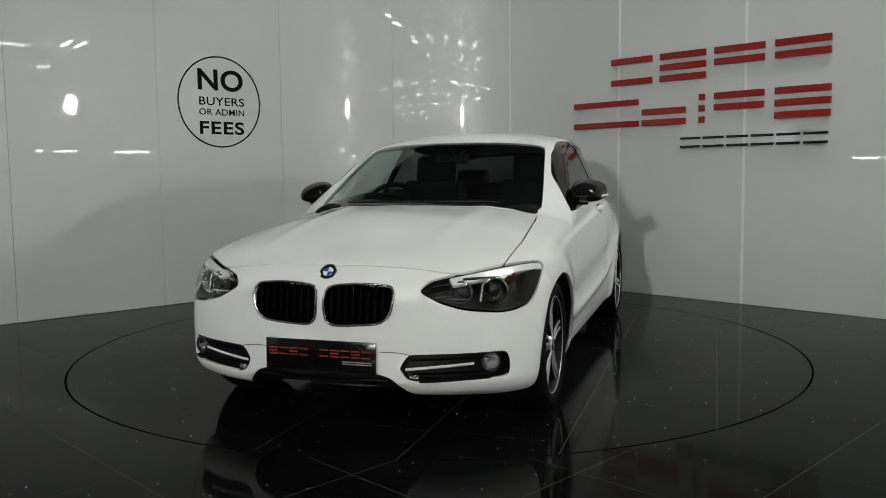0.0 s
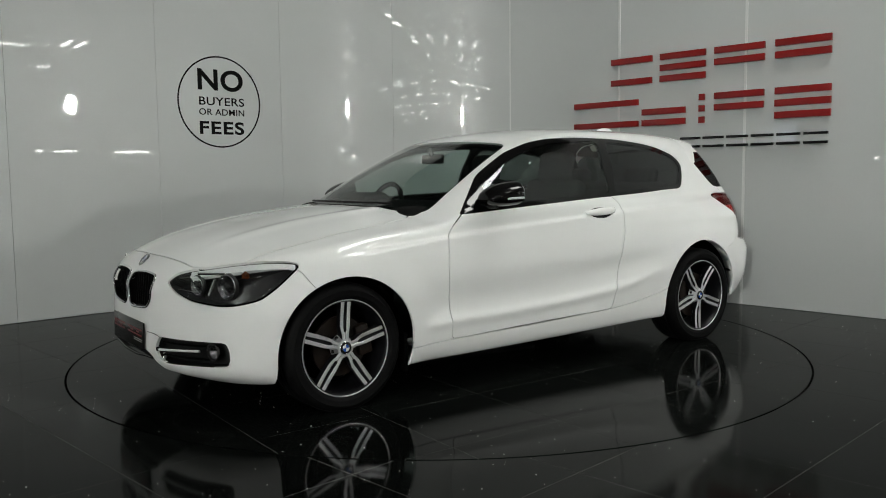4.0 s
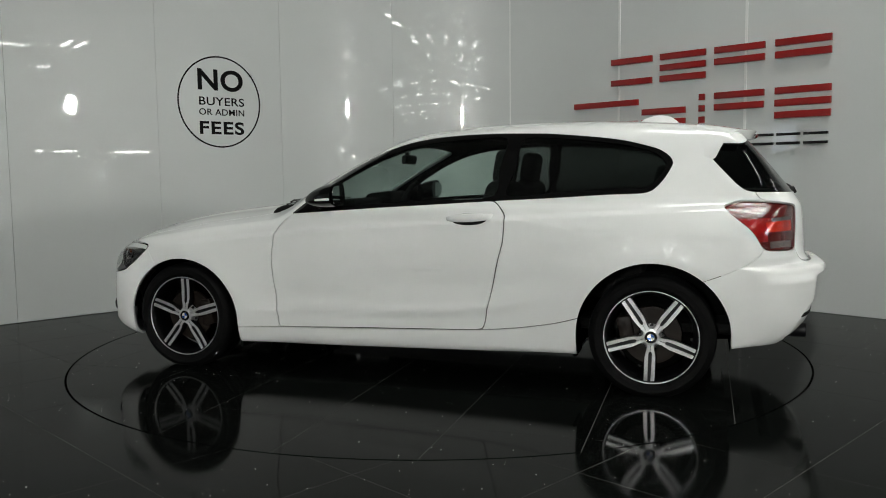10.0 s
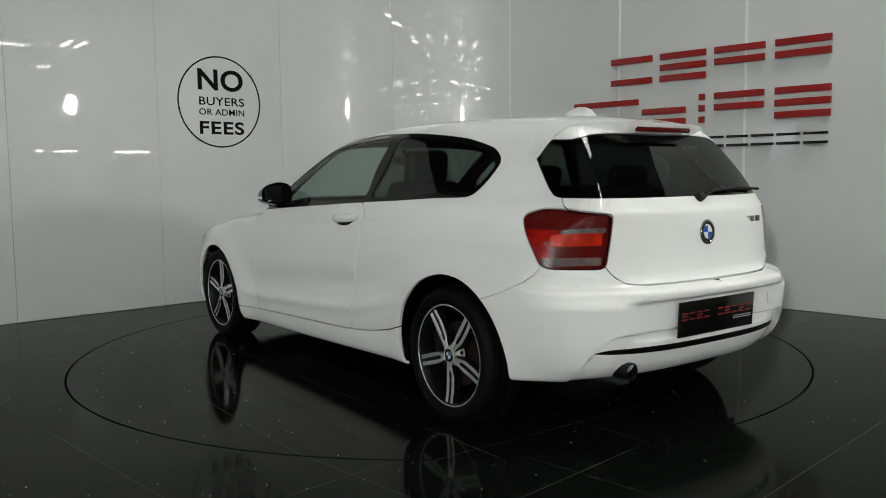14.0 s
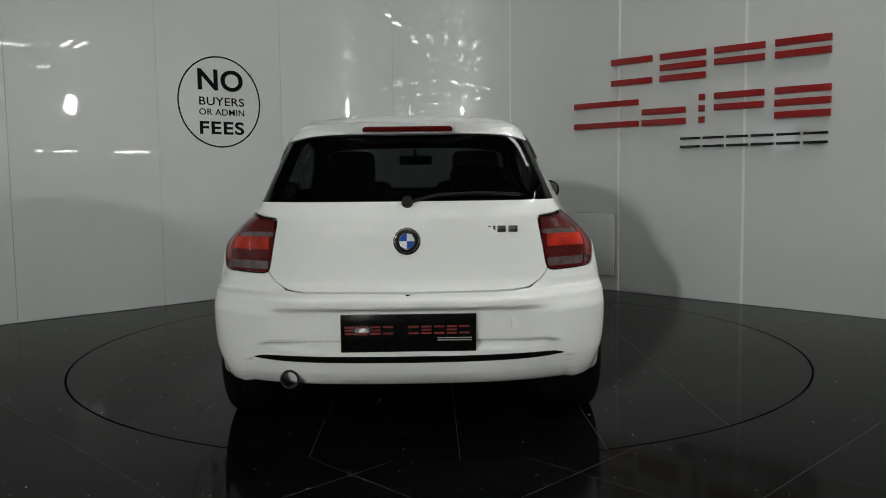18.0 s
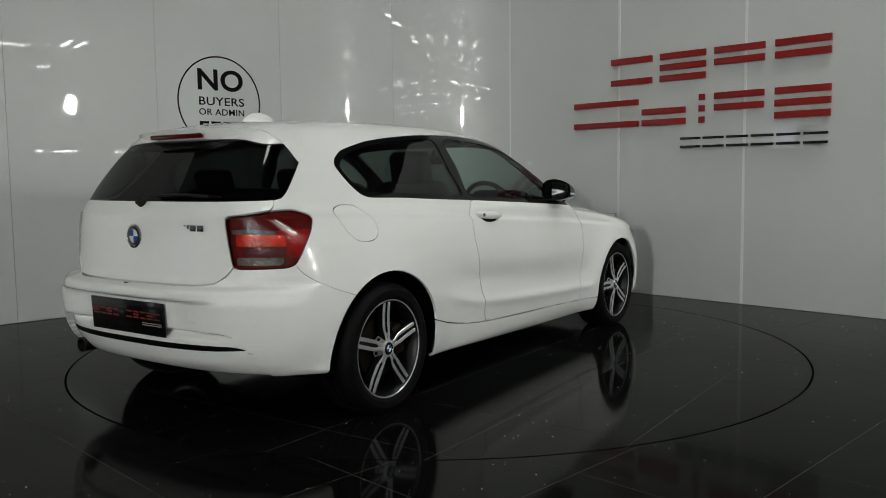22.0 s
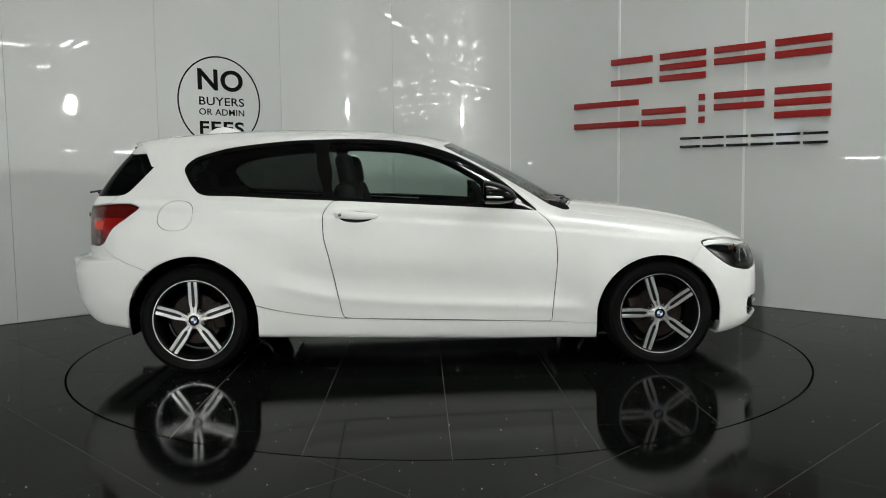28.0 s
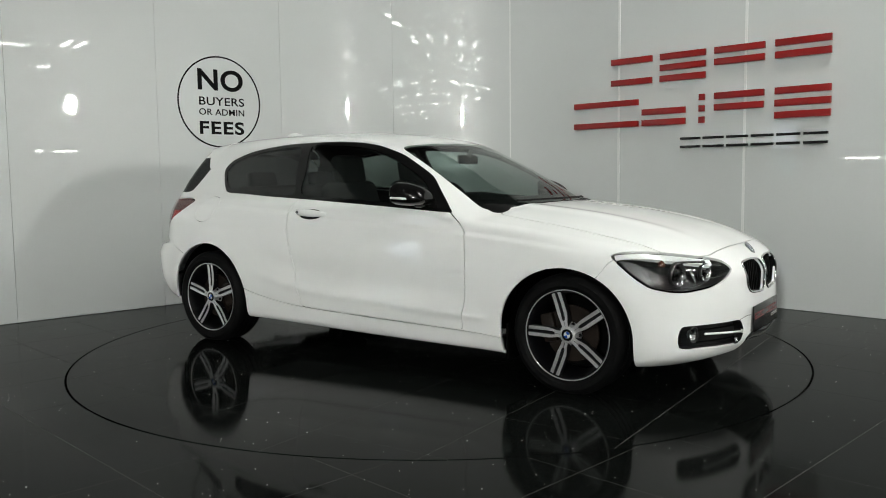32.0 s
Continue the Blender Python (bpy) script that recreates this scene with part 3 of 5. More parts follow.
tagged(part("slot", lathe([(DISC_R - 0.011, -0.0115), (DISC_R + 0.008, -0.0115), (DISC_R + 0.008, -0.0112), (DISC_R - 0.011, -0.0112)], 160, pose(0, 0, 0, 90, 0, 0), True), SLOT, hall, "dark slot round the turntable"), kind="")


def flecks(count, spot, seed):
    rng = random.Random(seed)
    bm = bmesh.new()
    while count:
        x, y = spot(rng)
        if x is None:
            continue
        count -= 1
        r, q = rng.uniform(0.0012, 0.0032) * (1.6 if rng.random() < 0.12 else 1), rng.uniform(0, 6.28)
        add_slab(bm, [(x + r * math.cos(q + k * 1.5708) * (1 if k % 2 else 0.6), y + r * math.sin(q + k * 1.5708)) for k in range(4)], 0.0006, 0.0016)
    return bm


def spot_disc(rng):
    x, y = rng.uniform(-DISC_R, DISC_R), rng.uniform(-DISC_R, DISC_R)
    return (x, y) if math.hypot(x, y) < DISC_R - 0.02 else (None, None)


def spot_floor(rng):
    x, y = rng.uniform(-3.6, 3.6), rng.uniform(-3.0, 2.6)
    return (x, y) if math.hypot(x, y) > DISC_R + 0.03 and y < 3.6 - abs(x) else (None, None)


tagged(part("dust", flecks(330, spot_disc, 3), FLECK, turntable, "white specks of dust"), kind="stuff")
tagged(part("floor_dust", flecks(420, spot_floor, 4), FLECK), "white specks of dust lying on the black floor", "dust", kind="stuff")


# ---- sheets cut from the body's skin ----
def poly_sd(q, loop):
    """Signed distance of 2D points to a closed loop, below nought inside."""
    a, b = loop, np.roll(loop, -1, 0)
    e = b - a
    best, odd = np.full(len(q), 1e9), np.zeros(len(q), bool)
    for (ax, ay), (ex, ey), (bx, by) in zip(a, e, b):
        wx, wy = q[:, 0] - ax, q[:, 1] - ay
        t = np.clip((wx * ex + wy * ey) / (ex * ex + ey * ey + 1e-18), 0, 1)
        best = np.minimum(best, (wx - ex * t) ** 2 + (wy - ey * t) ** 2)
        cross = (ay > q[:, 1]) != (by > q[:, 1])
        odd ^= cross & (q[:, 0] < (bx - ax) * (q[:, 1] - ay) / (by - ay + 1e-18) + ax)
    return np.where(odd, -1, 1) * np.sqrt(best)


def loop(*knots, soft=0.35, steps=5):
    """A closed outline through knots with rounded corners."""
    k = np.array(knots, float)
    p0, p1, p2, p3 = np.roll(k, 1, 0), k, np.roll(k, -1, 0), np.roll(k, -2, 0)
    out = []
    for a, b, c, d in zip(p0, p1, p2, p3):
        n = np.linalg.norm(c - b)
        m1, m2 = soft * (c - a), soft * (d - b)
        m1 *= min(1, 0.9 * n / (np.linalg.norm(m1) + 1e-12))
        m2 *= min(1, 0.9 * n / (np.linalg.norm(m2) + 1e-12))
        for t in np.arange(steps) / steps:
            out.append((2 * t ** 3 - 3 * t * t + 1) * b + (t ** 3 - 2 * t * t + t) * m1 + (3 * t * t - 2 * t ** 3) * c + (t ** 3 - t * t) * m2)
    return np.array(out)


def full_skin(nu=350, nv=190):
    u, v = np.meshgrid(np.linspace(0, 1, nu + 1), np.linspace(0, 1, nv + 1), indexing="ij")
    uv = np.stack([u.ravel(), v.ravel()], -1)
    i = np.arange((nu + 1) * (nv + 1)).reshape(nu + 1, nv + 1)
    faces = np.stack([i[:-1, :-1], i[1:, :-1], i[1:, 1:], i[:-1, 1:]], -1).reshape(-1, 4).tolist()
    return uv, skin(uv[:, 0], uv[:, 1]), faces


def keep(sheet, f):
    """The part of a sheet where f of its points is below nought."""
    uv, pos, faces = sheet
    if not len(pos):
        return sheet
    val = f(pos)
    ok = val < 0
    edges, rows, made = {}, [], []
    good = ok.tolist()
    for face in faces:
        n = sum(good[i] for i in face)
        if n == len(face):
            rows.append(face)
        elif n:
            out = []
            for i, j in zip(face, face[1:] + face[:1]):
                if good[i]:
                    out.append(i)
                if good[i] != good[j]:
                    key = (i, j) if good[i] else (j, i)
                    if key not in edges:
                        edges[key] = len(pos) + len(made)
                        made.append(key)
                    out.append(edges[key])
            if len(out) > 2:
                rows.append(out)
    if made:
        k = np.array(made)
        lo, hi = np.zeros(len(k)), np.ones(len(k))
        for _ in range(11):
            mid = (lo + hi) / 2
            w = uv[k[:, 0]] + (uv[k[:, 1]] - uv[k[:, 0]]) * mid[:, None]
            inside = f(skin(w[:, 0], w[:, 1])) < 0
            lo, hi = np.where(inside, mid, lo), np.where(inside, hi, mid)
        w = uv[k[:, 0]] + (uv[k[:, 1]] - uv[k[:, 0]]) * ((lo + hi) / 2)[:, None]
        uv, pos = np.concatenate([uv, w]), np.concatenate([pos, skin(w[:, 0], w[:, 1])])
    used = sorted({i for r in rows for i in r})
    back = {i: n for n, i in enumerate(used)}
    return uv[used], pos[used], [[back[i] for i in r] for r in rows]


def split(sheet, f, gap=0.002):
    """What lies inside f, and what lies outside, with a gap between them."""
    return keep(sheet, lambda p: f(p) + gap), keep(sheet, lambda p: gap - f(p))


def sheet_mesh(name, sheet, sides, rim=0.014, lift=0.0, floor=0.0):
    """A mesh of a sheet: sides "L", "R" or "LR"; its edge is turned in by rim; floor: depth of a back sheet."""
    uv, pos, faces = sheet
    nrm = skin_normal(pos)
    pos = pos + nrm * lift
    count = {}
    for r in faces:
        for i, j in zip(r, r[1:] + r[:1]):
            count[(i, j)] = 1
    border = [(i, j) for i, j in count if (j, i) not in count and not (abs(pos[i, 1]) < 1e-4 and abs(pos[j, 1]) < 1e-4)]
    verts, normals, polys = [], [], []
    for side in sides:
        s = np.array([1, 1 if side == "L" else -1, 1])
        flip = side == "R"
        base = len(verts)
        if not floor:
            verts += (pos * s).tolist()
            normals += (nrm * s).tolist()
            polys += [[base + i for i in (r if not flip else r[::-1])] for r in faces]
        else:
            verts += ((pos - nrm * floor) * s).tolist()
            normals += (nrm * s).tolist()
            polys += [[base + i for i in (r if not flip else r[::-1])] for r in faces]
        depth = floor or rim
        if depth:
            ids = sorted({i for e in border for i in e})
            at = {i: len(verts) + 2 * n for n, i in enumerate(ids)}
            for i in ids:
                verts += [(pos[i] * s).tolist(), ((pos[i] - nrm[i] * depth) * s).tolist()]
                normals += [(0, 0, 0), (0, 0, 0)]
            for i, j in border:
                q = [at[j], at[i], at[i] + 1, at[j] + 1]
                polys.append(q if not flip else q[::-1])
    me = bpy.data.meshes.new(name)
    me.from_pydata(verts, [], polys)
    me.validate()
    me.polygons.foreach_set("use_smooth", [True] * len(me.polygons))
    if len(me.vertices) == len(normals):
        me.normals_split_custom_set_from_vertices(normals)
    me.update()
    return me


def xz(outline, low=-9, high=9):
    return lambda p: np.maximum(poly_sd(p[:, [0, 2]], outline), np.maximum(low - p[:, 0], p[:, 0] - high))


def yz(outline, low=-9, high=9):
    return lambda p: np.maximum(poly_sd(p[:, [1, 2]], outline), np.maximum(low - p[:, 0], p[:, 0] - high))


def xy(outline, low=0.5):
    return lambda p: np.maximum(poly_sd(p[:, [0, 1]], outline), low - p[:, 2])


def skew(outline, sign, low=-9, high=9):
    return lambda p: np.maximum(poly_sd(np.stack([p[:, 1] + sign * p[:, 0], p[:, 2]], -1), outline) * 0.8, np.maximum(low - p[:, 0], p[:, 0] - high))


def level(line, side=1, low=-9, high=9):
    """Below a line z(x)."""
    return lambda p: np.maximum((p[:, 2] - line(p[:, 0])) * side, np.maximum(low - p[:, 0], p[:, 0] - high))


WINDOWS = loop((-1.432, 1.160), (-1.392, 1.085), (-1.34, 1.028), (-1.285, 1.010), (-1.10, 1.004), (-0.83, 0.989), (-0.505, 0.974), (-0.18, 0.956), (0.143, 0.938), (0.40, 0.922), (0.635, 0.908),
               (0.62, 0.925), (0.43, 1.095), (0.32, 1.162), (0.155, 1.245), (-0.014, 1.298), (-0.182, 1.325), (-0.35, 1.335), (-0.516, 1.337), (-0.785, 1.330), (-1.02, 1.309), (-1.19, 1.285), (-1.355, 1.240), (-1.415, 1.200))
REAR_PANE = loop((-1.400, 1.160), (-1.362, 1.088), (-1.30, 1.040), (-1.10, 1.030), (-0.83, 1.015), (-0.60, 1.004), (-0.635, 1.15), (-0.66, 1.300), (-0.80, 1.306), (-1.02, 1.286), (-1.19, 1.262), (-1.335, 1.222))
DOOR_PANE = loop((-0.525, 1.000), (-0.18, 0.981), (0.143, 0.963), (0.40, 0.946), (0.475, 0.945), (0.41, 1.065), (0.30, 1.135), (0.145, 1.212), (-0.02, 1.268), (-0.185, 1.297), (-0.35, 1.307), (-0.57, 1.309), (-0.55, 1.15))
DOOR = loop((-0.530, 0.976), (-0.597, 0.902), (-0.594, 0.77), (-0.570, 0.673), (-0.541, 0.543), (-0.511, 0.412), (-0.478, 0.303), (-0.19, 0.291), (0.25, 0.279), (0.705, 0.265), (0.718, 0.327), (0.737, 0.491), (0.745, 0.655),
            (0.733, 0.795), (0.692, 0.851), (0.618, 0.912), (0.5, 0.93), (0.2, 0.95), (-0.2, 0.965), soft=0.2)
HOOD = loop((0.955, -0.5), (0.955, 0.0), (0.93, 0.30), (0.86, 0.53), (0.83, 0.62), (0.89, 0.680), (1.15, 0.708), (1.48, 0.733), (1.72, 0.728), (1.83, 0.703), (1.925, 0.565), (1.952, 0.490), (1.968, 0.30), (1.975, 0.1), (1.977, -0.1), (1.975, -0.5), soft=0.25)
WINDSCREEN = loop((0.192, -0.3), (0.195, 0.0), (0.18, 0.2), (0.135, 0.41), (0.105, 0.52), (0.125, 0.572), (0.28, 0.602), (0.50, 0.640), (0.66, 0.665), (0.74, 0.672), (0.80, 0.640), (0.85, 0.52), (0.915, 0.30), (0.94, 0.0), (0.94, -0.3), soft=0.25)
KIDNEY = loop((0.30, 0.655), (0.326, 0.63), (0.315, 0.55), (0.27, 0.506), (0.18, 0.494), (0.06, 0.490), (0.024, 0.515), (0.017, 0.60), (0.036, 0.648), (0.17, 0.662), soft=0.45)
HEADLIGHT = loop((-1.605, 0.634), (-1.54, 0.672), (-1.417, 0.692), (-1.13, 0.720), (-0.93, 0.732), (-0.79, 0.727), (-0.728, 0.708), (-0.83, 0.625), (-0.93, 0.570), (-1.06, 0.549), (-1.19, 0.545), (-1.39, 0.561), (-1.52, 0.592), soft=0.3)
FOG = loop((0.352, 0.319), (0.385, 0.368), (0.42, 0.377), (0.70, 0.380), (0.758, 0.376), (0.771, 0.325), (0.757, 0.272), (0.60, 0.264), (0.424, 0.256), (0.378, 0.272))
INTAKE = loop((-0.3, 0.300), (0.1, 0.300), (0.238, 0.294), (0.308, 0.275), (0.362, 0.225), (0.40, 0.17), (0.42, 0.05), (0.0, 0.05), (-0.3, 0.05), soft=0.2)
REAR_PANE_BACK = loop((-2.4, 1.296), (-2.1, 1.296), (-1.80, 1.296), (-1.50, 1.290), (-1.387, 1.283), (-1.26, 1.262), (-1.11, 1.266), (-1.035, 1.268), (-1.022, 1.245), (-1.068, 1.150), (-1.128, 1.055), (-1.163, 1.022), (-1.21, 1.013), (-1.32, 1.012), (-1.6, 1.010), (-2.04, 1.010), (-2.4, 1.010), soft=0.25)
GATE = loop((-2.4, 0.655), (-2.12, 0.655), (-1.69, 0.657), (-1.575, 0.666), (-1.505, 0.695), (-1.457, 0.737), (-1.482, 0.86), (-1.497, 0.945), (-1.235, 0.972), (-1.215, 0.990), (-1.21, 1.03), (-1.16, 1.09), (-1.10, 1.16), (-1.06, 1.225), (-1.03, 1.30), (-1.02, 1.45), (-2.4, 1.5), soft=0.15)
TAIL_LIGHT = loop((-1.500, 0.930), (-1.47, 0.944), (-1.22, 0.968), (-1.10, 0.970), (-1.000, 0.947), (-0.980, 0.926), (-0.994, 0.880), (-1.025, 0.83), (-1.08, 0.752), (-1.14, 0.732), (-1.42, 0.727), (-1.462, 0.742), (-1.485, 0.84), soft=0.3)
REAR_SEAM = curve((-2.4, 0.82), (-1.9, 0.80), (-1.872, 0.755), (-1.838, 0.702), (-1.725, 0.637), (-1.58, 0.583), (-1.4, 0.52))
FRONT_SEAM = curve((0.10, 1.50), (0.58, 1.50), (0.63, 1.535), (0.70, 1.60), (0.72, 1.83), (0.80, 1.93))
SILL = curve((-1.2, 0.455), (-0.98, 0.383), (-0.836, 0.345), (-0.643, 0.315), (-0.478, 0.3), (-0.19, 0.288), (0.705, 0.262), (1.0, 0.252))
FRONT_ARCH = lambda p: np.maximum(np.hypot((p[:, 0] - 1.335) * np.where(p[:, 0] < 1.335, 0.95, 0.95), (p[:, 2] - 0.300) * np.where(p[:, 2] < 0.3, 0.35, 1.0)) - 0.345, 0.3 - p[:, 1])
REAR_ARCH = lambda p: np.maximum(np.hypot((p[:, 0] + 1.345) * np.where(p[:, 0] < -1.345, 0.975, 1.0), (p[:, 2] - 0.300) * np.where(p[:, 2] < 0.3, 0.35, 1.0)) - 0.371, 0.3 - p[:, 1])
FUEL = lambda p: np.maximum(((np.abs(p[:, 0] + 1.452) / 0.101) ** 2.4 + (np.abs(p[:, 2] - 0.898) / 0.084) ** 2.4) ** (1 / 2.4) * 0.09 - 0.09, 0.3 - p[:, 1])

car = thing("car", label="white three-door hatchback car parked on the turntable", category="car")
rest = full_skin()
rest = keep(rest, lambda p: BOTTOM(p[:, 0]) - 0.002 - p[:, 2])
rest = keep(rest, lambda p: -FRONT_ARCH(p))
rest = keep(rest, lambda p: -REAR_ARCH(p))
windows, rest = split(rest, xz(WINDOWS), 0.0)
rear_pane, windows = split(windows, xz(REAR_PANE), 0.0)
door_pane, windows = split(windows, xz(DOOR_PANE), 0.0)
screen, rest = split(rest, xy(WINDSCREEN, 0.9), 0.0)
lens, rest = split(rest, skew(HEADLIGHT, -1, 1.4, 9), 0.0036)
STRIP = loop((-0.3, 0.404), (0.0, 0.405), (0.40, 0.405), (0.58, 0.402), (0.632, 0.388), (0.50, 0.381), (0.25, 0.379), (0.0, 0.378), (-0.3, 0.378), soft=0.25)
tail_lens, rest = split(rest, skew(TAIL_LIGHT, 1, -9, -1.5), 0.002)
gate_pane, rest = split(rest, skew(REAR_PANE_BACK, 1, -9, -1.5), 0.0)
gate, rest = split(rest, skew(GATE, 1, -9, -1.56), 0.0022)
under = keep(rest, lambda p: np.maximum(0.98 - p[:, 0], 0.676 - p[:, 2]))
hood, rest = split(rest, xy(HOOD, 0.55), 0.0034)
door, rest = split(rest, xz(DOOR), 0.0028)
rear_bumper, rest = split(rest, level(REAR_SEAM, 1, -9, -1.40), 0.0014)
strip, rear_bumper = split(rear_bumper, yz(STRIP, -9, -1.6), 0.0)
front_bumper, rest = split(rest, lambda p: FRONT_SEAM(p[:, 2]) - p[:, 0], 0.0012)
kidney, front_bumper = split(front_bumper, yz(KIDNEY, 1.5, 9), 0.0)
fog, front_bumper = split(front_bumper, yz(FOG, 1.5, 9), 0.0)
intake, front_bumper = split(front_bumper, yz(INTAKE, 1.7, 9), 0.0)
sill, rest = split(rest, level(SILL, 1, -1.2, 1.2), 0.0028)
fender, rest = split(rest, lambda p: np.maximum(0.60 - p[:, 0], np.maximum(p[:, 2] - 0.965, 0.5 - p[:, 1])), 0.0)
left_rest = rest
flap, right_rest = split(rest, FUEL, 0.0016)


def skin_part(name, sheet, sides, mat, parent=car, label="", rim=0.014, lift=0.0, floor=0.0):
    return part(name, sheet_mesh(name, sheet, sides, rim, lift, floor), mat, parent, label)


door_inner = door
pocket, door = split(door, lambda p: np.hypot((p[:, 0] + 0.407) / 0.098, (p[:, 2] - 0.8815) / 0.0315) * 0.05 - 0.05, 0.0)
skin_part("body_side", left_rest, "L", PAINT)
skin_part("body_side", right_rest, "R", PAINT)
skin_part("fuel_flap", flap, "R", PAINT)
skin_part("hood", hood, "LR", PAINT)
# black sheet added below the skin to darken the hood gap like shade
skin_part("hood_gap_shade", under, "LR", SLOT, label="black sheet standing in for the shade in the hood gap", rim=0, lift=-0.022)
tailgate = skin_part("tailgate", gate, "LR", PAINT)
bumper_front = skin_part("front_bumper", front_bumper, "LR", PAINT)
bumper_rear = skin_part("rear_bumper", rear_bumper, "LR", PAINT)
doors = {}
for side in "LR":
    doors[side] = skin_part("door", door, side, PAINT)
    skin_part("fender", fender, side, PAINT)
    skin_part("side_sill", sill, side, PAINT)
    skin_part("window_trim", windows, side, TRIM, doors[side], "gloss black window surround", rim=0.02, lift=-0.003)
    skin_part("door_window", door_pane, side, DOOR_GLASS, doors[side], "lightly tinted door window", rim=0, lift=-0.006)
    skin_part("quarter_window", rear_pane, side, PRIVACY, car, "dark privacy glass quarter window", rim=0, lift=-0.006)
skin_part("windscreen", screen, "LR", SCREEN, car, "clear laminated windscreen", rim=0, lift=-0.003)
skin_part("rear_window", gate_pane, "LR", REAR_GLASS, tailgate, "dark tinted rear window", rim=0, lift=-0.004)

# ---- places on the skin ----
def front_x(y, z):
    lo, hi = 1.3, 2.4
    for _ in range(30):
        mid = (lo + hi) / 2
        lo, hi = (lo, mid) if body(np.float64(mid), np.float64(y), np.float64(z)) > 0 else (mid, hi)
    return lo


def rear_x(y, z):
    lo, hi = -2.5, -1.3
    for _ in range(30):
        mid = (lo + hi) / 2
        lo, hi = (mid, hi) if body(np.float64(mid), np.float64(y), np.float64(z)) > 0 else (lo, mid)
    return hi


def top_z(x, y):
    lo, hi = 0.5, 1.6
    for _ in range(30):
        mid = (lo + hi) / 2
        lo, hi = (lo, mid) if body(np.float64(x), np.float64(y), np.float64(mid)) > 0 else (mid, hi)
    return lo


def side_y(x, z):
    lo, hi = 0.2, 1.2
    for _ in range(30):
        mid = (lo + hi) / 2
        lo, hi = (lo, mid) if body(np.float64(x), np.float64(mid), np.float64(z)) > 0 else (mid, hi)
    return lo


SIDES = (("L", 1), ("R", -1))


# ---- round badge: plain quarters in a dark ring ----
def roundel(name, radius, m, parent, lip=0.90):
    bm = bmesh.new()
    turn = pose(0, 0, 0, 90, 0, 0)
    add_lathe(bm, [(radius, 0.0), (radius, 0.004), (radius * (lip + 0.03), 0.006), (radius * lip, 0.005)], 40, turn, 0)
    add_lathe(bm, [(radius * lip, 0.005), (radius * 0.60, 0.0055)], 40, turn, 1)
    add_lathe(bm, [(radius * 0.60, 0.0055), (radius * 0.57, 0.0065), (radius * 0.55, 0.0055)], 40, turn, 0)
    for k in range(4):
        ring = [bm.verts.new((0, 0, 0.0058))] + [bm.verts.new((radius * 0.55 * math.cos(q), radius * 0.55 * math.sin(q), 0.0056)) for q in (k * math.pi / 2 + i * math.pi / 16 for i in range(9))]
        bm.faces.new(ring).material_index = 2 + k % 2
    bmesh.ops.transform(bm, matrix=m, verts=bm.verts)
    return part(name, smooth(bm, 30), [CHROME, BLACK, WHITE, BLUE], parent, "round badge of blue and white quarters in a black ring")


def face_out(x, y, z, way, up=(0, 0, 1)):
    """A pose whose z points along way."""
    w = Vector(way).normalized()
    r = Vector(up).cross(w).normalized()
    m = Matrix((r, w.cross(r), w)).transposed().to_4x4()
    m.translation = (x, y, z)
    return m


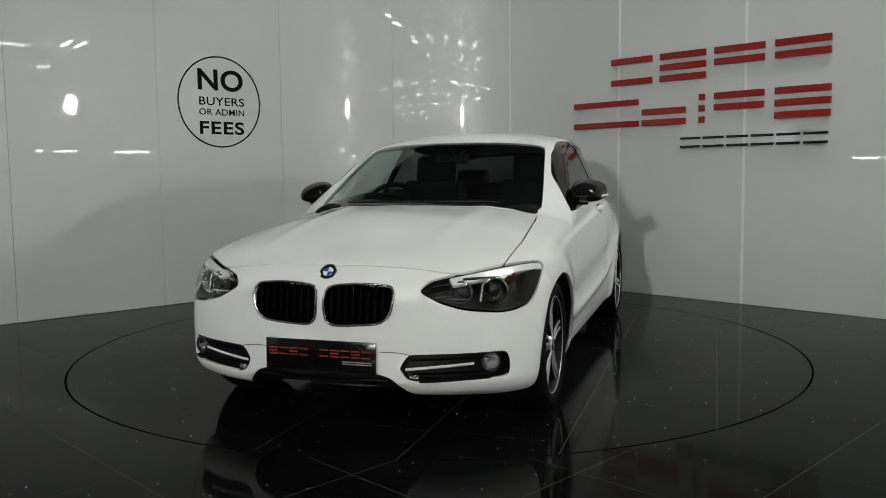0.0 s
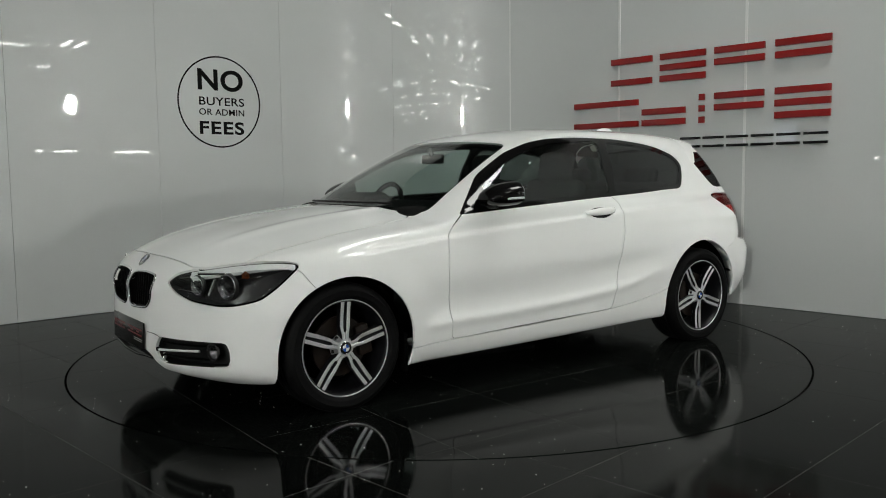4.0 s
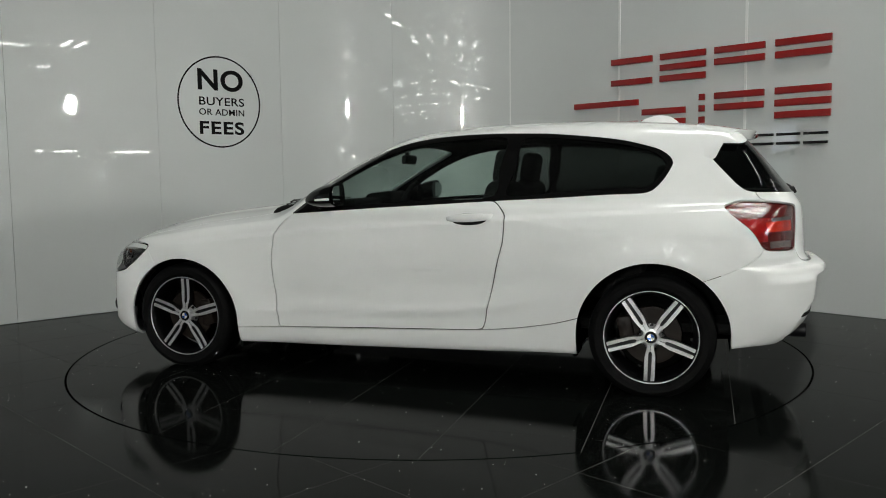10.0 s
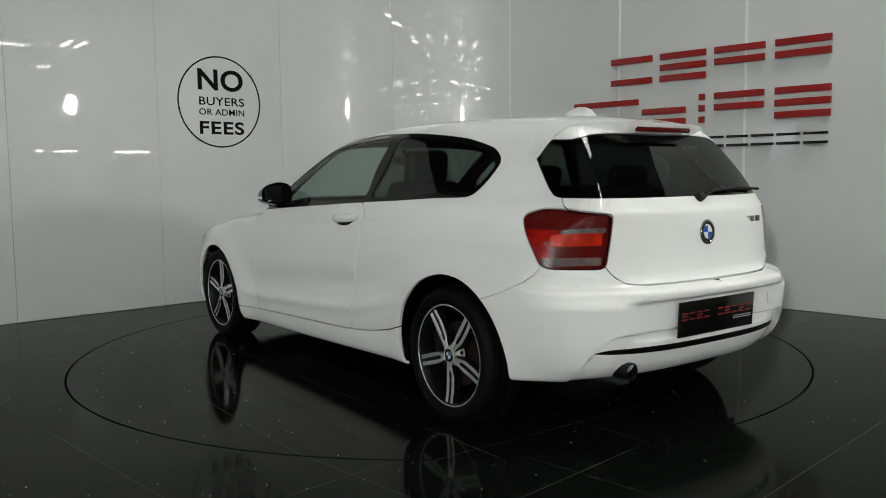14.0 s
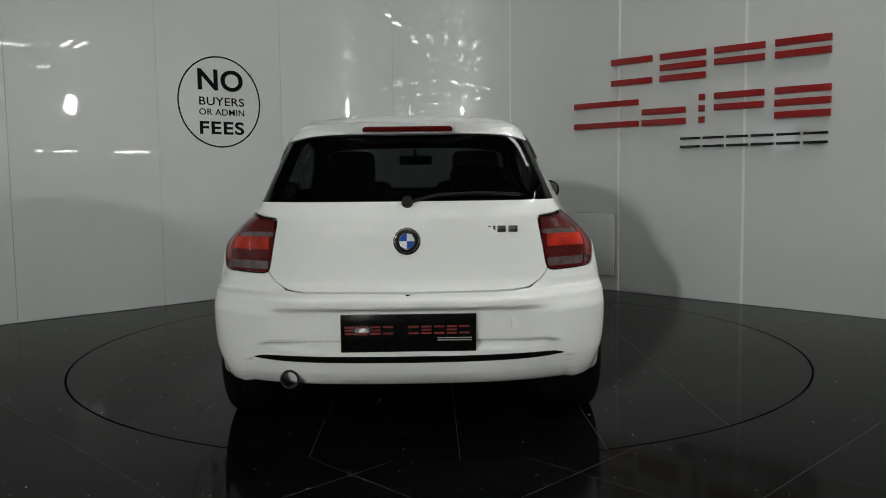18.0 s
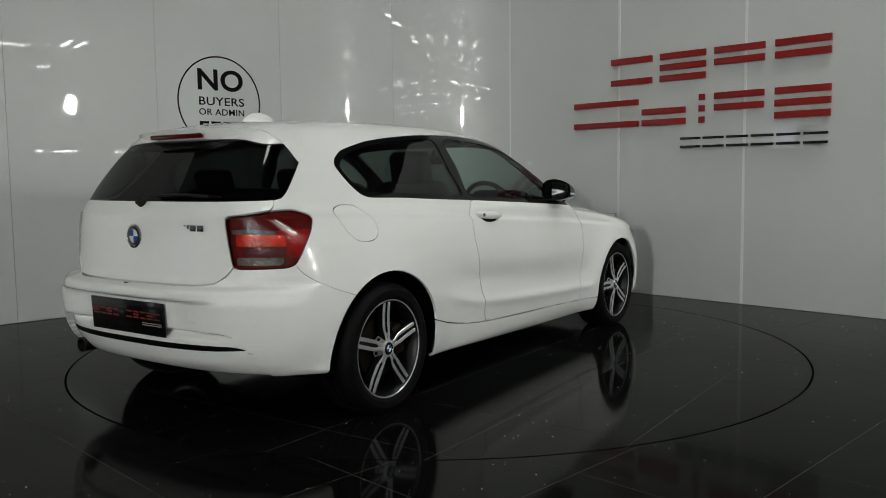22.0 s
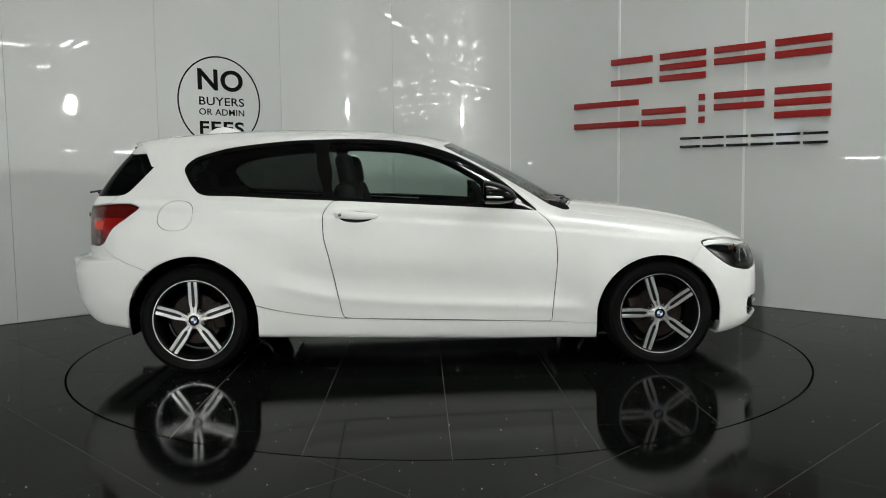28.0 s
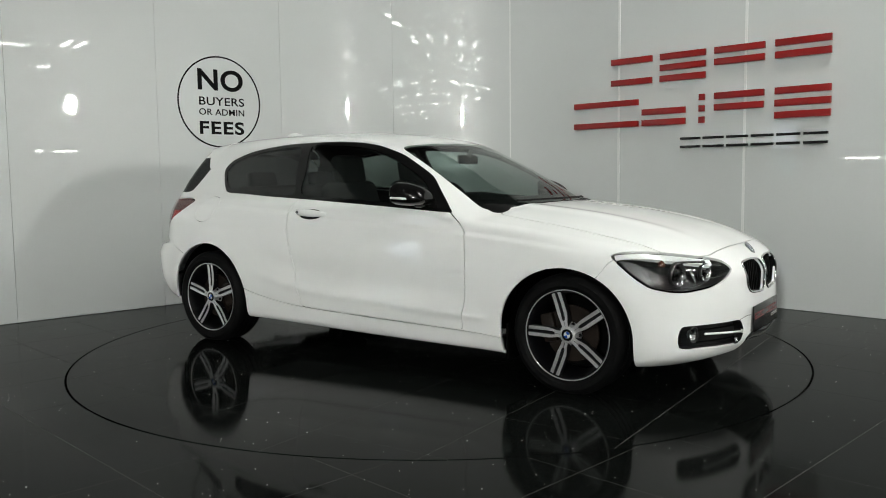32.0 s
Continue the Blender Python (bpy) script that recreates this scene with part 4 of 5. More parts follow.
# ---- wheels: five twin spokes, dark pockets, bright faces ----
def wheel(x, side, spin):
    y = 0.755
    w = thing("wheel")
    w.parent = car
    w.matrix_local = pose(x, y * side, HUB, 0, 0, 0 if side > 0 else 180)
    w["label"] = "twin five-spoke alloy wheel with a low black tyre"
    tyre = lathe([(0.2265, 0.097), (0.236, 0.105), (0.247, 0.1100), (0.250, 0.1120), (0.256, 0.1125), (0.274, 0.1120), (0.277, 0.1130), (0.292, 0.106), (0.304, 0.095), (0.3105, 0.08), (0.312, 0.062), (0.312, 0.050), (0.305, 0.049), (0.305, 0.041), (0.3125, 0.040),
                  (0.3125, 0.006), (0.305, 0.005), (0.305, -0.005), (0.3125, -0.006), (0.3125, -0.04), (0.305, -0.041), (0.305, -0.049), (0.312, -0.05), (0.3105, -0.08), (0.304, -0.095), (0.285, -0.11), (0.25, -0.113), (0.224, -0.1)], 96)
    for v in tyre.verts:
        v.co.z = max(v.co.z, -HUB + 0.0004)
    part("tyre", tyre, RUBBER, w, "black low-profile tyre")
    part("rim", lathe([(0.2325, 0.096), (0.2345, 0.100), (0.233, 0.104), (0.2295, 0.104), (0.2275, 0.101)], 96), ALLOY, w, "bright machined rim lip")
    part("barrel", lathe([(0.2275, 0.101), (0.220, 0.092), (0.213, 0.06), (0.204, 0.02), (0.20, -0.07), (0.224, -0.095)], 72), DARK_ALLOY, w)
    for k in range(5):
        bm = bmesh.new()
        m = pose(0, 0, 0, 0, -(spin + 72 * k - 90) * side, 0) @ pose(0, 0, 0, 90, 0, 0)
        for s in (1, -1):
            pts = [(0.0008, 0.036), (0.0175, 0.038), (0.0180, 0.060), (0.0225, 0.080), (0.0268, 0.105), (0.0270, 0.165), (0.0262, 0.2280), (0.0070, 0.2285), (0.0082, 0.165), (0.0090, 0.110), (0.0088, 0.090), (0.0072, 0.080), (0.0040, 0.0745), (0.0008, 0.073)]
            pts = [(s * a, b) for a, b in pts][::s]
            add_slab(bm, pts, -0.095, -0.058, m, 0, 1)
        add_slab(bm, [(-0.018, 0.05), (0.018, 0.05), (0.025, 0.09), (0.027, 0.222), (-0.027, 0.222), (-0.025, 0.09)], -0.080, -0.05, m, 1, 1)
        for v in bm.verts:
            r = math.hypot(v.co.x, v.co.z)
            if v.co.y > 0.07:
                v.co.y -= 0.010 * math.sin(min(max((r - 0.05) / 0.16, 0), 1) * math.pi)
        bmesh.ops.recalc_face_normals(bm, faces=bm.faces)
        bmesh.ops.bevel(bm, geom=[e for e in bm.edges if e.is_valid and len(e.link_faces) == 2 and e.link_faces[0].material_index != e.link_faces[1].material_index], offset=0.0018, segments=1, affect="EDGES")
        part("spoke", smooth(bm, 30), [ALLOY, DARK_ALLOY], w, "twin spoke with a bright machined face")
    hub = bmesh.new()
    add_lathe(hub, [(0.0, 0.0945), (0.036, 0.0945), (0.043, 0.092), (0.047, 0.08), (0.062, 0.05)], 40, None, 0)
    for k in range(5):
        q = radians(spin + 36 + 72 * k) 
        add_lathe(hub, [(0.0, 0.091), (0.008, 0.091), (0.009, 0.084)], 12, pose(0.056 * math.cos(q) * side, -0.022, 0.056 * math.sin(q)), 1)
    bmesh.ops.recalc_face_normals(hub, faces=hub.faces)
    part("hub", smooth(hub, 35), [ALLOY, DARK_ALLOY], w)
    roundel("hub_cap", 0.031, face_out(0, 0.0935, 0, (0, 1, 0)) @ pose(0, 0, 0, 0, 0, spin), w)
    part("brake_disc", lathe([(0.06, 0.035), (0.145, 0.035), (0.146, 0.02), (0.06, 0.015)], 48), STEEL, w, "worn steel brake disc")
    part("brake_caliper", box((0.075, 0.06, 0.15), pose(-0.125 * side if x > 0 else 0.125 * side, 0.03, 0.02, 0, 12, 0), 0.012), STEEL, w)
    part("back_plate", lathe([(0.0, -0.06), (0.188, -0.06), (0.188, -0.065), (0, -0.065)], 32), SLOT, w)
    arc = [(radians(a)) for a in range(-14, 195, 6)]
    r = 0.352 if x > 0 else 0.378
    bm = bmesh.new()
    rows = [[bm.verts.new((r * math.cos(a), t, r * math.sin(a))) for a in arc] for t in (0.045, -0.3)]
    for i in range(len(arc) - 1):
        bm.faces.new((rows[0][i], rows[0][i + 1], rows[1][i + 1], rows[1][i]))
    bm.faces.new(rows[1])
    ob = part("wheel_arch_liner", smooth(bm, 30), SLOT, car, "black wheel arch liner")
    ob.matrix_local = pose(x - (0.008 if x > 0 else 0), y * side, HUB, 0, 0, 0 if side > 0 else 180)


wheel(AXLE, 1, 92)
wheel(-AXLE, 1, -88)
wheel(AXLE, -1, 107)
wheel(-AXLE, -1, 91)

# ---- nose ----
for side, s in SIDES:
    g = skin_part("kidney_grille", kidney, side, SLAT, label="black slatted kidney grille in a chrome frame", floor=0.07)
    ring = [(front_x(a, b) + 0.003, s * a, b) for a, b in KIDNEY[::1]]
    part("grille_frame", tube(ring + ring[:1], 0.0058, 8), CHROME, g, "chrome grille frame")
    for k in range(9):
        a = 0.038 + k * 0.0335
        col = [b for yy, b in KIDNEY if abs(yy - a) < 0.03]
        lo, hi = min(col) + 0.004, max(col) - 0.004
        part("slat", box((0.028, 0.009, hi - lo), pose(front_x(a, 0.58) - 0.046, s * a, (lo + hi) / 2, 0, -6, 0), 0.003), SLAT, g)
        # the glint high on each slat is set in as a small satin box
        part("slat_glint", box((0.004, 0.005, 0.004), pose(front_x(a, 0.63) - 0.026, s * a, min(hi - 0.012, 0.634)), 0.001), SATIN, g, "small bright piece standing in for a glint on the slat")
    f = skin_part("fog_inlet", fog, side, DEEP, label="black lower inlet with a bright bar and fog lamp", floor=0.05)
    bar = [(front_x(a, b) - 0.006, s * a, b) for a, b in ((0.372, 0.312), (0.45, 0.319), (0.55, 0.327), (0.64, 0.334))]
    part("inlet_bar", tube(bar, 0.0058, 8), BROW_SILVER, f, "slim silver bar")
    for z in (0.29, 0.35):
        part("inlet_louvre", tube([(front_x(a, z) - 0.02, s * a, z + 0.02 * (a - 0.4)) for a in (0.39, 0.5, 0.6, 0.7)], 0.005, 6), SLAT, f)
    m = face_out(front_x(0.70, 0.333) - 0.012, s * 0.70, 0.335, (1, 0.35 * s, 0))
    part("fog_lamp", lathe([(0.041, 0.004), (0.036, 0.008), (0.033, 0.0), (0.018, -0.022), (0.0, -0.026)], 28, m @ pose(0, 0, 0, 90, 0, 0)), LAMP_DARK, f, "round dark fog lamp")
    part("fog_reflector", lathe([(0.030, -0.002), (0.024, -0.010), (0.012, -0.019), (0.0, -0.021)], 24, m @ pose(0, 0, 0, 90, 0, 0)), REFLECTOR, f, "small chrome reflector")
    part("tow_reflector", lathe([(0.020, 0.0), (0.014, -0.008), (0.0, -0.012)], 12, face_out(front_x(0.405, 0.283) - 0.012, s * 0.405, 0.283, (1, 0.1 * s, 0.1)) @ pose(0, 0, 0, 90, 0, 0)), REFLECTOR, f, "small bright reflector")
    part("fog_lamp_glass", lathe([(0.036, 0.006), (0.02, 0.010), (0.0, 0.011)], 24, m @ pose(0, 0, 0, 90, 0, 0)), CLEAR, f)

    head = skin_part("headlight", lens, side, CLEAR, label="clear headlight with twin chrome reflectors in a dark housing", rim=0)
    skin_part("housing", lens, side, LAMP_DARK, head, floor=0.075, lift=-0.004)
    BROW = curve((-1.45, 0.686), (-1.13, 0.7195), (-0.93, 0.7315), (-0.79, 0.727), (-0.73, 0.715))
    brow = keep(lens, lambda p: np.maximum(BROW(p[:, 1] - p[:, 0]) - 0.029 - p[:, 2], np.maximum(-1.43 - (p[:, 1] - p[:, 0]), (p[:, 1] - p[:, 0]) + 0.745)))
    skin_part("eyebrow", brow, side, BROW_SILVER, head, "silver eyebrow strip", rim=0.02, lift=-0.005)
    for x, y, z, r, way in ((1.955, 0.580, 0.625, 0.042, 0.28), (1.862, 0.700, 0.622, 0.054, 0.40)):
        m = face_out(x, s * y, z, (1, way * s, 0.0)) @ pose(0, 0, 0, 90, 0, 0)
        part("reflector", lathe([(r * 1.06, 0.004), (r, 0.006), (r * 0.96, 0.0), (r * 0.80, -0.020), (r * 0.5, -0.034), (r * 0.3, -0.038)], 36, m), REFLECTOR, head, "chrome reflector bowl")
        part("projector", lathe([(r * 0.62, -0.030), (r * 0.60, -0.012), (r * 0.45, -0.002), (r * 0.2, 0.003), (0, 0.004)], 28, m), BLACK, head)
        part("bezel", lathe([(r * 1.06, 0.004), (r * 1.14, 0.0), (r * 1.16, -0.012), (r * 1.08, -0.016)], 36, m), LAMP_DARK, head)
    for za, zb, ya in ((0.652, 0.668, 0.470), (0.604, 0.598, 0.485)):
        part("blade", tube([(front_x(ya + d, za + (zb - za) * d / 0.13) - 0.022, s * (ya + d), za + (zb - za) * d / 0.13) for d in (0.0, 0.045, 0.09, 0.13)], 0.0035, 6), CHROME, head, "thin chrome blade")
    part("blade", box((0.012, 0.17, 0.012), pose(1.897, s * 0.650, 0.680, 0, 0, 40 * s), 0.003), CHROME, head, "thin chrome blade")
    part("side_marker", box((0.016, 0.034, 0.026), pose(1.792, s * 0.748, 0.672, 0, 0, 50 * s), 0.004), AMBER, head, "amber side marker")
    part("divider", tube([(1.93, s * 0.655, 0.585), (1.90, s * 0.66, 0.66)], 0.006, 6), SATIN, head)
    part("indicator", lathe([(0.012, 0.0), (0.009, 0.005), (0.0, 0.007)], 20, face_out(1.80, s * 0.765, 0.683, (1, 0.7 * s, 0)) @ pose(0, 0, 0, 90, 0, 0)), AMBER, head, "amber indicator bulb")

for s in (1, -1):
    part("bumper_seam", tube([(front_x(a, b) - 0.0004, s * a, b) for a, b in ((0.268, 0.384), (0.31, 0.385), (0.355, 0.382), (0.395, 0.374))], 0.0017, 6), SLOT, bumper_front, "thin dark seam")
grating = skin_part("lower_intake", intake, "LR", DEEP, label="black lower front intake and lip", floor=0.03)
part("lip", tube([(front_x(abs(y), 0.262) - 0.004, y, 0.262 - 0.012 * (abs(y) < 0.2)) for y in (-0.3, -0.22, -0.1, 0, 0.1, 0.22, 0.3)], 0.007, 8), BLACK_GLOSS, grating)
roundel("front_badge", 0.040, face_out(front_x(0.0, 0.703) + 0.001, 0.003, 0.703, (0.72, 0, 0.60)), car)


def plate(name, x, z, w, h, way):
    p = part(name, slab([(-w / 2, -h / 2), (w / 2, -h / 2), (w / 2, h / 2), (-w / 2, h / 2)], 0.0, 0.008, face_out(x, 0, z, way), 0.0018), PLATE, car, "black show plate with plain red bars")
    m = face_out(x, 0, z, way)
    for k in range(10):
        if k == 4:
            continue
        a = -w / 2 + 0.016 + k * (w - 0.032) / 10
        for b in ((-0.004, 0.022) if k % 2 else (-0.004, 0.009, 0.022)):
            part("plate_bar", slab([(a, b), (a + 0.040, b), (a + 0.040, b + 0.007), (a, b + 0.007)], 0.0082, 0.0088, m), PLATE_RED, p)
    for b in (-0.031, -0.022):
        part("plate_bar", slab([(w / 2 - 0.152, b), (w / 2 - 0.018, b), (w / 2 - 0.018, b + 0.004), (w / 2 - 0.152, b + 0.004)], 0.0082, 0.0088, m), PLATE_GREY, p)


plate("front_plate", 2.106, 0.358, 0.512, 0.132, (1, 0, 0.03))
plate("rear_plate", -2.149, 0.500, 0.53, 0.150, (-1, 0, -0.05))

# ---- tail ----
skin_part("bumper_strip", strip, "LR", BLACK_GLOSS, bumper_rear, "gloss black strip across the rear bumper", rim=0.01, lift=0.002)
roundel("rear_badge", 0.054, face_out(rear_x(0, 0.855) - 0.001, 0.003, 0.855, (-1, 0, 0.05)), tailgate, 0.82)
for k, w in enumerate((0.012, 0.012, 0.034, 0.036)):
    y = -0.318 - (0, 0.019, 0.038, 0.083)[k]
    part("model_badge", box((0.004, w, 0.026), pose(rear_x(0.37, 0.898) - 0.002 + 0.03 * (k - 1.5) * 0.05, y - w / 2, 0.898, 0, 0, 4), 0.001), BADGE_GREY, tailgate, "grey badge bar")
for side, s in SIDES:
    t = skin_part("tail_light", tail_lens, side, TAIL_CLEAR, label="red tail light with bright, smoked and dark bands", rim=0.02)
    q = lambda p: p[:, 1] + p[:, 0]
    bands = (("dark_band", RED_DARK, 0.893, 9.0, -1.475, -0.5), ("smoked_band", SMOKE_LENS, 0.874, 0.893, -1.470, -1.20), ("side_band", RED_LENS, 0.874, 0.893, -1.20, -0.5),
             ("bright_band", RED_BRIGHT, 0.822, 0.874, -1.445, -1.14), ("edge_band", RED_DARK, 0.822, 0.874, -1.475, -1.445), ("side_red", RED_LENS, 0.775, 0.874, -1.14, -0.5), ("dark_band", RED_DARK, 0.775, 0.822, -1.462, -1.14),
             ("reverse_band", SMOKE_LENS, 0.742, 0.775, -1.44, -1.16), ("side_red", RED_DARK, 0.5, 0.775, -1.16, -0.5), ("low_band", RED_DARK, 0.5, 0.742, -1.6, -1.16))
    for name, mat, low, high, a, b in bands:
        cutting = keep(tail_lens, lambda p: np.maximum(np.maximum(low - p[:, 2], p[:, 2] - high), np.maximum(a - q(p), q(p) - b)))
        skin_part(name, cutting, side, mat, t, rim=0.004, lift=-0.014 if mat in (RED_BRIGHT, SMOKE_LENS) else -0.010)
    skin_part("lamp_back", tail_lens, side, RED_DARK, t, floor=0.03, lift=-0.003)

part("tow_cover", slab([(-0.026, -0.024), (0.026, -0.024), (0.026, 0.024), (-0.026, 0.024)], -0.004, 0.0012, face_out(rear_x(0.43, 0.53), -0.43, 0.53, (-1, -0.25, 0.05)), 0.001), PAINT, bumper_rear, "square white tow-hook cover")

# roof spoiler with its brake light
sp = bmesh.new()
grid = []
for i in range(41):
    y = -0.572 + 1.144 * i / 40
    a = abs(y) / 0.572
    x0, x1 = -1.545, -1.860 + 0.222 * a ** 2.4
    row = []
    for k in range(9):
        x = x0 + (x1 - x0) * k / 8
        row.append((x, y, top_z(x0, abs(y)) + (ROOF(x) - ROOF(x0)) * 1.2 + 0.004 - 0.012 * ramp(0.8, 1.0, a)))
    tip = row[-1]
    thin = 1 - 0.72 * ramp(0.55, 1.0, a)
    row += [(tip[0] + 0.004, y, tip[2] - 0.008 * thin), (tip[0] + 0.022, y, tip[2] - 0.046 * thin), (tip[0] + 0.05, y, tip[2] - 0.055 * thin), ((x0 + x1) / 2, y, (row[0][2] + tip[2]) / 2 - 0.05 * thin), (x0, y, row[0][2] - 0.03 * thin)]
    grid.append([sp.verts.new(v) for v in row])
for p, r in zip(grid, grid[1:]):
    for k in range(len(p)):
        j = (k + 1) % len(p)
        sp.faces.new((p[k], r[k], r[j], p[j]))
sp.faces.new(grid[0][::-1])
sp.faces.new(grid[-1])
bmesh.ops.recalc_face_normals(sp, faces=sp.faces)
spoiler = part("spoiler", smooth(sp, 40), PAINT, tailgate, "white roof spoiler")
zt = top_z(-1.545, 0) + (ROOF(-1.86) - ROOF(-1.545)) * 1.2
part("brake_light", slab([(-0.187, -0.011), (0.187, -0.011), (0.19, 0.0), (0.180, 0.011), (-0.180, 0.011), (-0.19, 0.0)], 0.0, 0.010, face_out(-1.850, 0, zt - 0.024, (-1, 0, -0.45)), 0.003), RED_DARK, tailgate, "slim dark red high brake light")
fin = bmesh.new()
rows = []
for k in range(13):
    u = k / 12
    x = -1.43 + 0.215 * u
    h = 0.050 * math.sin(math.pi * min(u * 1.55, 1) ** 0.75 * 0.5) ** 1.3 * (1 - u) ** 0.55 * 1.5 + 0.002
    w = 0.030 * math.sin(math.pi * (0.06 + 0.94 * (u * 0.92))) ** 0.6
    z = top_z(x, 0)
    rows.append([fin.verts.new((x - 0.02 * a * (1 if u < 0.4 else 0.3), s * w * b, z - 0.003 + h * a)) for s, b, a in ((1, 1, 0), (1, 0.72, 0.18), (1, 0.34, 0.55), (1, 0.12, 0.95), (-1, 0.12, 0.95), (-1, 0.34, 0.55), (-1, 0.72, 0.18), (-1, 1, 0))])
for p, r in zip(rows, rows[1:]):
    for k in range(7):
        fin.faces.new((p[k], r[k], r[k + 1], p[k + 1]))
fin.faces.new(rows[0])
fin.faces.new(rows[-1][::-1])
bmesh.ops.recalc_face_normals(fin, faces=fin.faces)
part("roof_aerial", smooth(fin, 60), PAINT, car, "white shark-fin roof aerial")
wiper = part("rear_wiper", lathe([(0.0, 0.03), (0.02, 0.028), (0.024, 0.0)], 20, face_out(rear_x(0.0, 1.005), 0.0, 1.003, (-1, 0, 0.5)) @ pose(0, 0, 0, 90, 0, 0)), PLASTIC, tailgate, "black rear wiper")
part("wiper_arm", tube([(rear_x(0.02, z) - 0.026, -y, z) for y, z in ((0.0, 1.003), (0.05, 1.018), (0.12, 1.036), (0.30, 1.042), (0.45, 1.034))], 0.006, 8), PLASTIC, wiper)
part("wiper_blade", tube([(rear_x(y, z) - 0.008, -y, z) for y, z in ((0.10, 1.030), (0.30, 1.035), (0.47, 1.030))], 0.006, 6), RUBBER, wiper)
part("exhaust_pipe", lathe([(0.030, 0.0), (0.037, 0.0), (0.037, 0.28), (0.0, 0.28), (0.0, 0.1), (0.030, 0.1)], 28, pose(-2.090, 0.48, 0.305, 0, 0, -90)), DARK_ALLOY, car, "dark round exhaust pipe")

# ---- flanks ----
for side, s in SIDES:
    h = bmesh.new()
    y = side_y(-0.41, 0.89)
    rows = []
    for k in range(19):
        u = k / 18
        x = -0.536 + 0.258 * u
        thick = 0.5 * 0.046 * (0.30 + 0.70 * math.sin(math.pi * min(max(u * 0.93 + 0.07, 0), 1)) ** 0.55)
        out = 0.034 * math.sin(math.pi * u) ** 0.35
        z = 0.896 - 0.012 * u
        rows.append([h.verts.new((x, s * (y - 0.004 + 0.013 * math.sin(math.pi * u) ** 0.5 + out * 0.9 * (0.5 + 0.5 * math.cos(q))), z + thick * math.sin(q))) for q in (2 * math.pi * i / 14 for i in range(14))])
    for p, r in zip(rows, rows[1:]):
        for k in range(14):
            h.faces.new((p[k], p[(k + 1) % 14], r[(k + 1) % 14], r[k]))
    h.faces.new(rows[0])
    h.faces.new(rows[-1][::-1])
    bmesh.ops.recalc_face_normals(h, faces=h.faces)
    part("door_handle", smooth(h, 60), PAINT, doors[side], "white bar door handle")
    skin_part("handle_recess", pocket, side, PAINT, doors[side], floor=0.024)
    if side == "R":
        part("key_lock", lathe([(0.010, 0.0), (0.009, 0.004), (0.0, 0.004)], 16, pose(-0.500, -(y + 0.030), 0.8945, 0, 0, 180)), BADGE_GREY, doors[side], "round grey key lock")
    mir = bmesh.new()
    rows = []
    for k in range(17):
        u = k / 16
        x = 0.325 + 0.185 * u
        e = math.sqrt(max(1 - u ** 2.2, 0.0))
        e = max(e, 0.02)
        ring = []
        for i in range(28):
            q = 2 * math.pi * i / 28
            c, d = math.cos(q), math.sin(q)
            n = (abs(c) ** 3.2 + abs(d) ** 3.2) ** (-1 / 3.2)
            ring.append(mir.verts.new((x + 0.018 * n * c * s * 0, s * (0.880 + 0.100 * n * c * (0.35 + 0.65 * e) - 0.02 * u), 1.004 - 0.022 * u + (0.078 if d > 0 else 0.056) * n * d * e * (1 - 0.22 * max(n * c, 0)))))
        rows.append(ring)
    for p, r in zip(rows, rows[1:]):
        for k in range(28):
            mir.faces.new((p[k], p[(k + 1) % 28], r[(k + 1) % 28], r[k]))
    mir.faces.new(rows[-1])
    mir.faces.new(rows[0][::-1])
    bmesh.ops.recalc_face_normals(mir, faces=mir.faces)
    mirror = part("side_mirror", smooth(mir, 50), CAP, car, "gloss black door mirror")
    part("mirror_glass", slab([(0.088 * a, 0.050 * b) for a, b in ((abs(math.cos(q)) ** 0.6 * np.sign(math.cos(q)), abs(math.sin(q)) ** 0.6 * np.sign(math.sin(q))) for q in (2 * math.pi * i / 32 for i in range(32)))], 0.0005, 0.0025,
                               face_out(0.324, s * 0.880, 1.012, (-1, -0.12 * s, 0))), MIRROR, mirror, "mirror glass")
    part("turn_signal", tube([(0.455, s * 0.925, 0.984), (0.430, s * 0.950, 0.986), (0.40, s * 0.968, 0.988), (0.36, s * 0.980, 0.990), (0.33, s * 0.982, 0.991)], 0.0065, 8), BROW_SILVER, mirror, "slim clear side indicator")
    part("mirror_foot", tube([(0.485, s * 0.765, 0.948), (0.455, s * 0.82, 0.951), (0.43, s * 0.88, 0.955)], 0.020, 12), CAP, mirror)

# mud guards behind the front wheels and ahead of the rear ones
for s in (1, -1):
    for x, z, h in ((0.982, 0.225, 0.20), (-0.965, 0.255, 0.16)):
        part("mud_guard", box((0.022, 0.20, h), pose(x, s * 0.725, z), 0.008), SLOT, car, "black plastic mud guard")

# wipers at the foot of the screen
for ya, yb in ((-0.44, 0.06), (0.08, 0.46)):
    pts = [(0.915 - 0.20 * (y / 0.7) ** 2, y) for y in (ya, ya * 0.75 + yb * 0.25, (ya + yb) / 2, ya * 0.25 + yb * 0.75, yb)]
    part("front_wiper", tube([(x, y, top_z(x, abs(y)) + 0.012) for x, y in pts], 0.006, 8), PLASTIC, car, "black windscreen wiper")
part("scuttle", tube([(0.946 - 0.19 * (y / 0.7) ** 2, y, top_z(0.946 - 0.19 * (y / 0.7) ** 2, abs(y))) for y in (-0.42, -0.3, -0.2, 0, 0.2, 0.3, 0.42)], 0.006, 8), PLASTIC, car, "black scuttle strip below the windscreen")

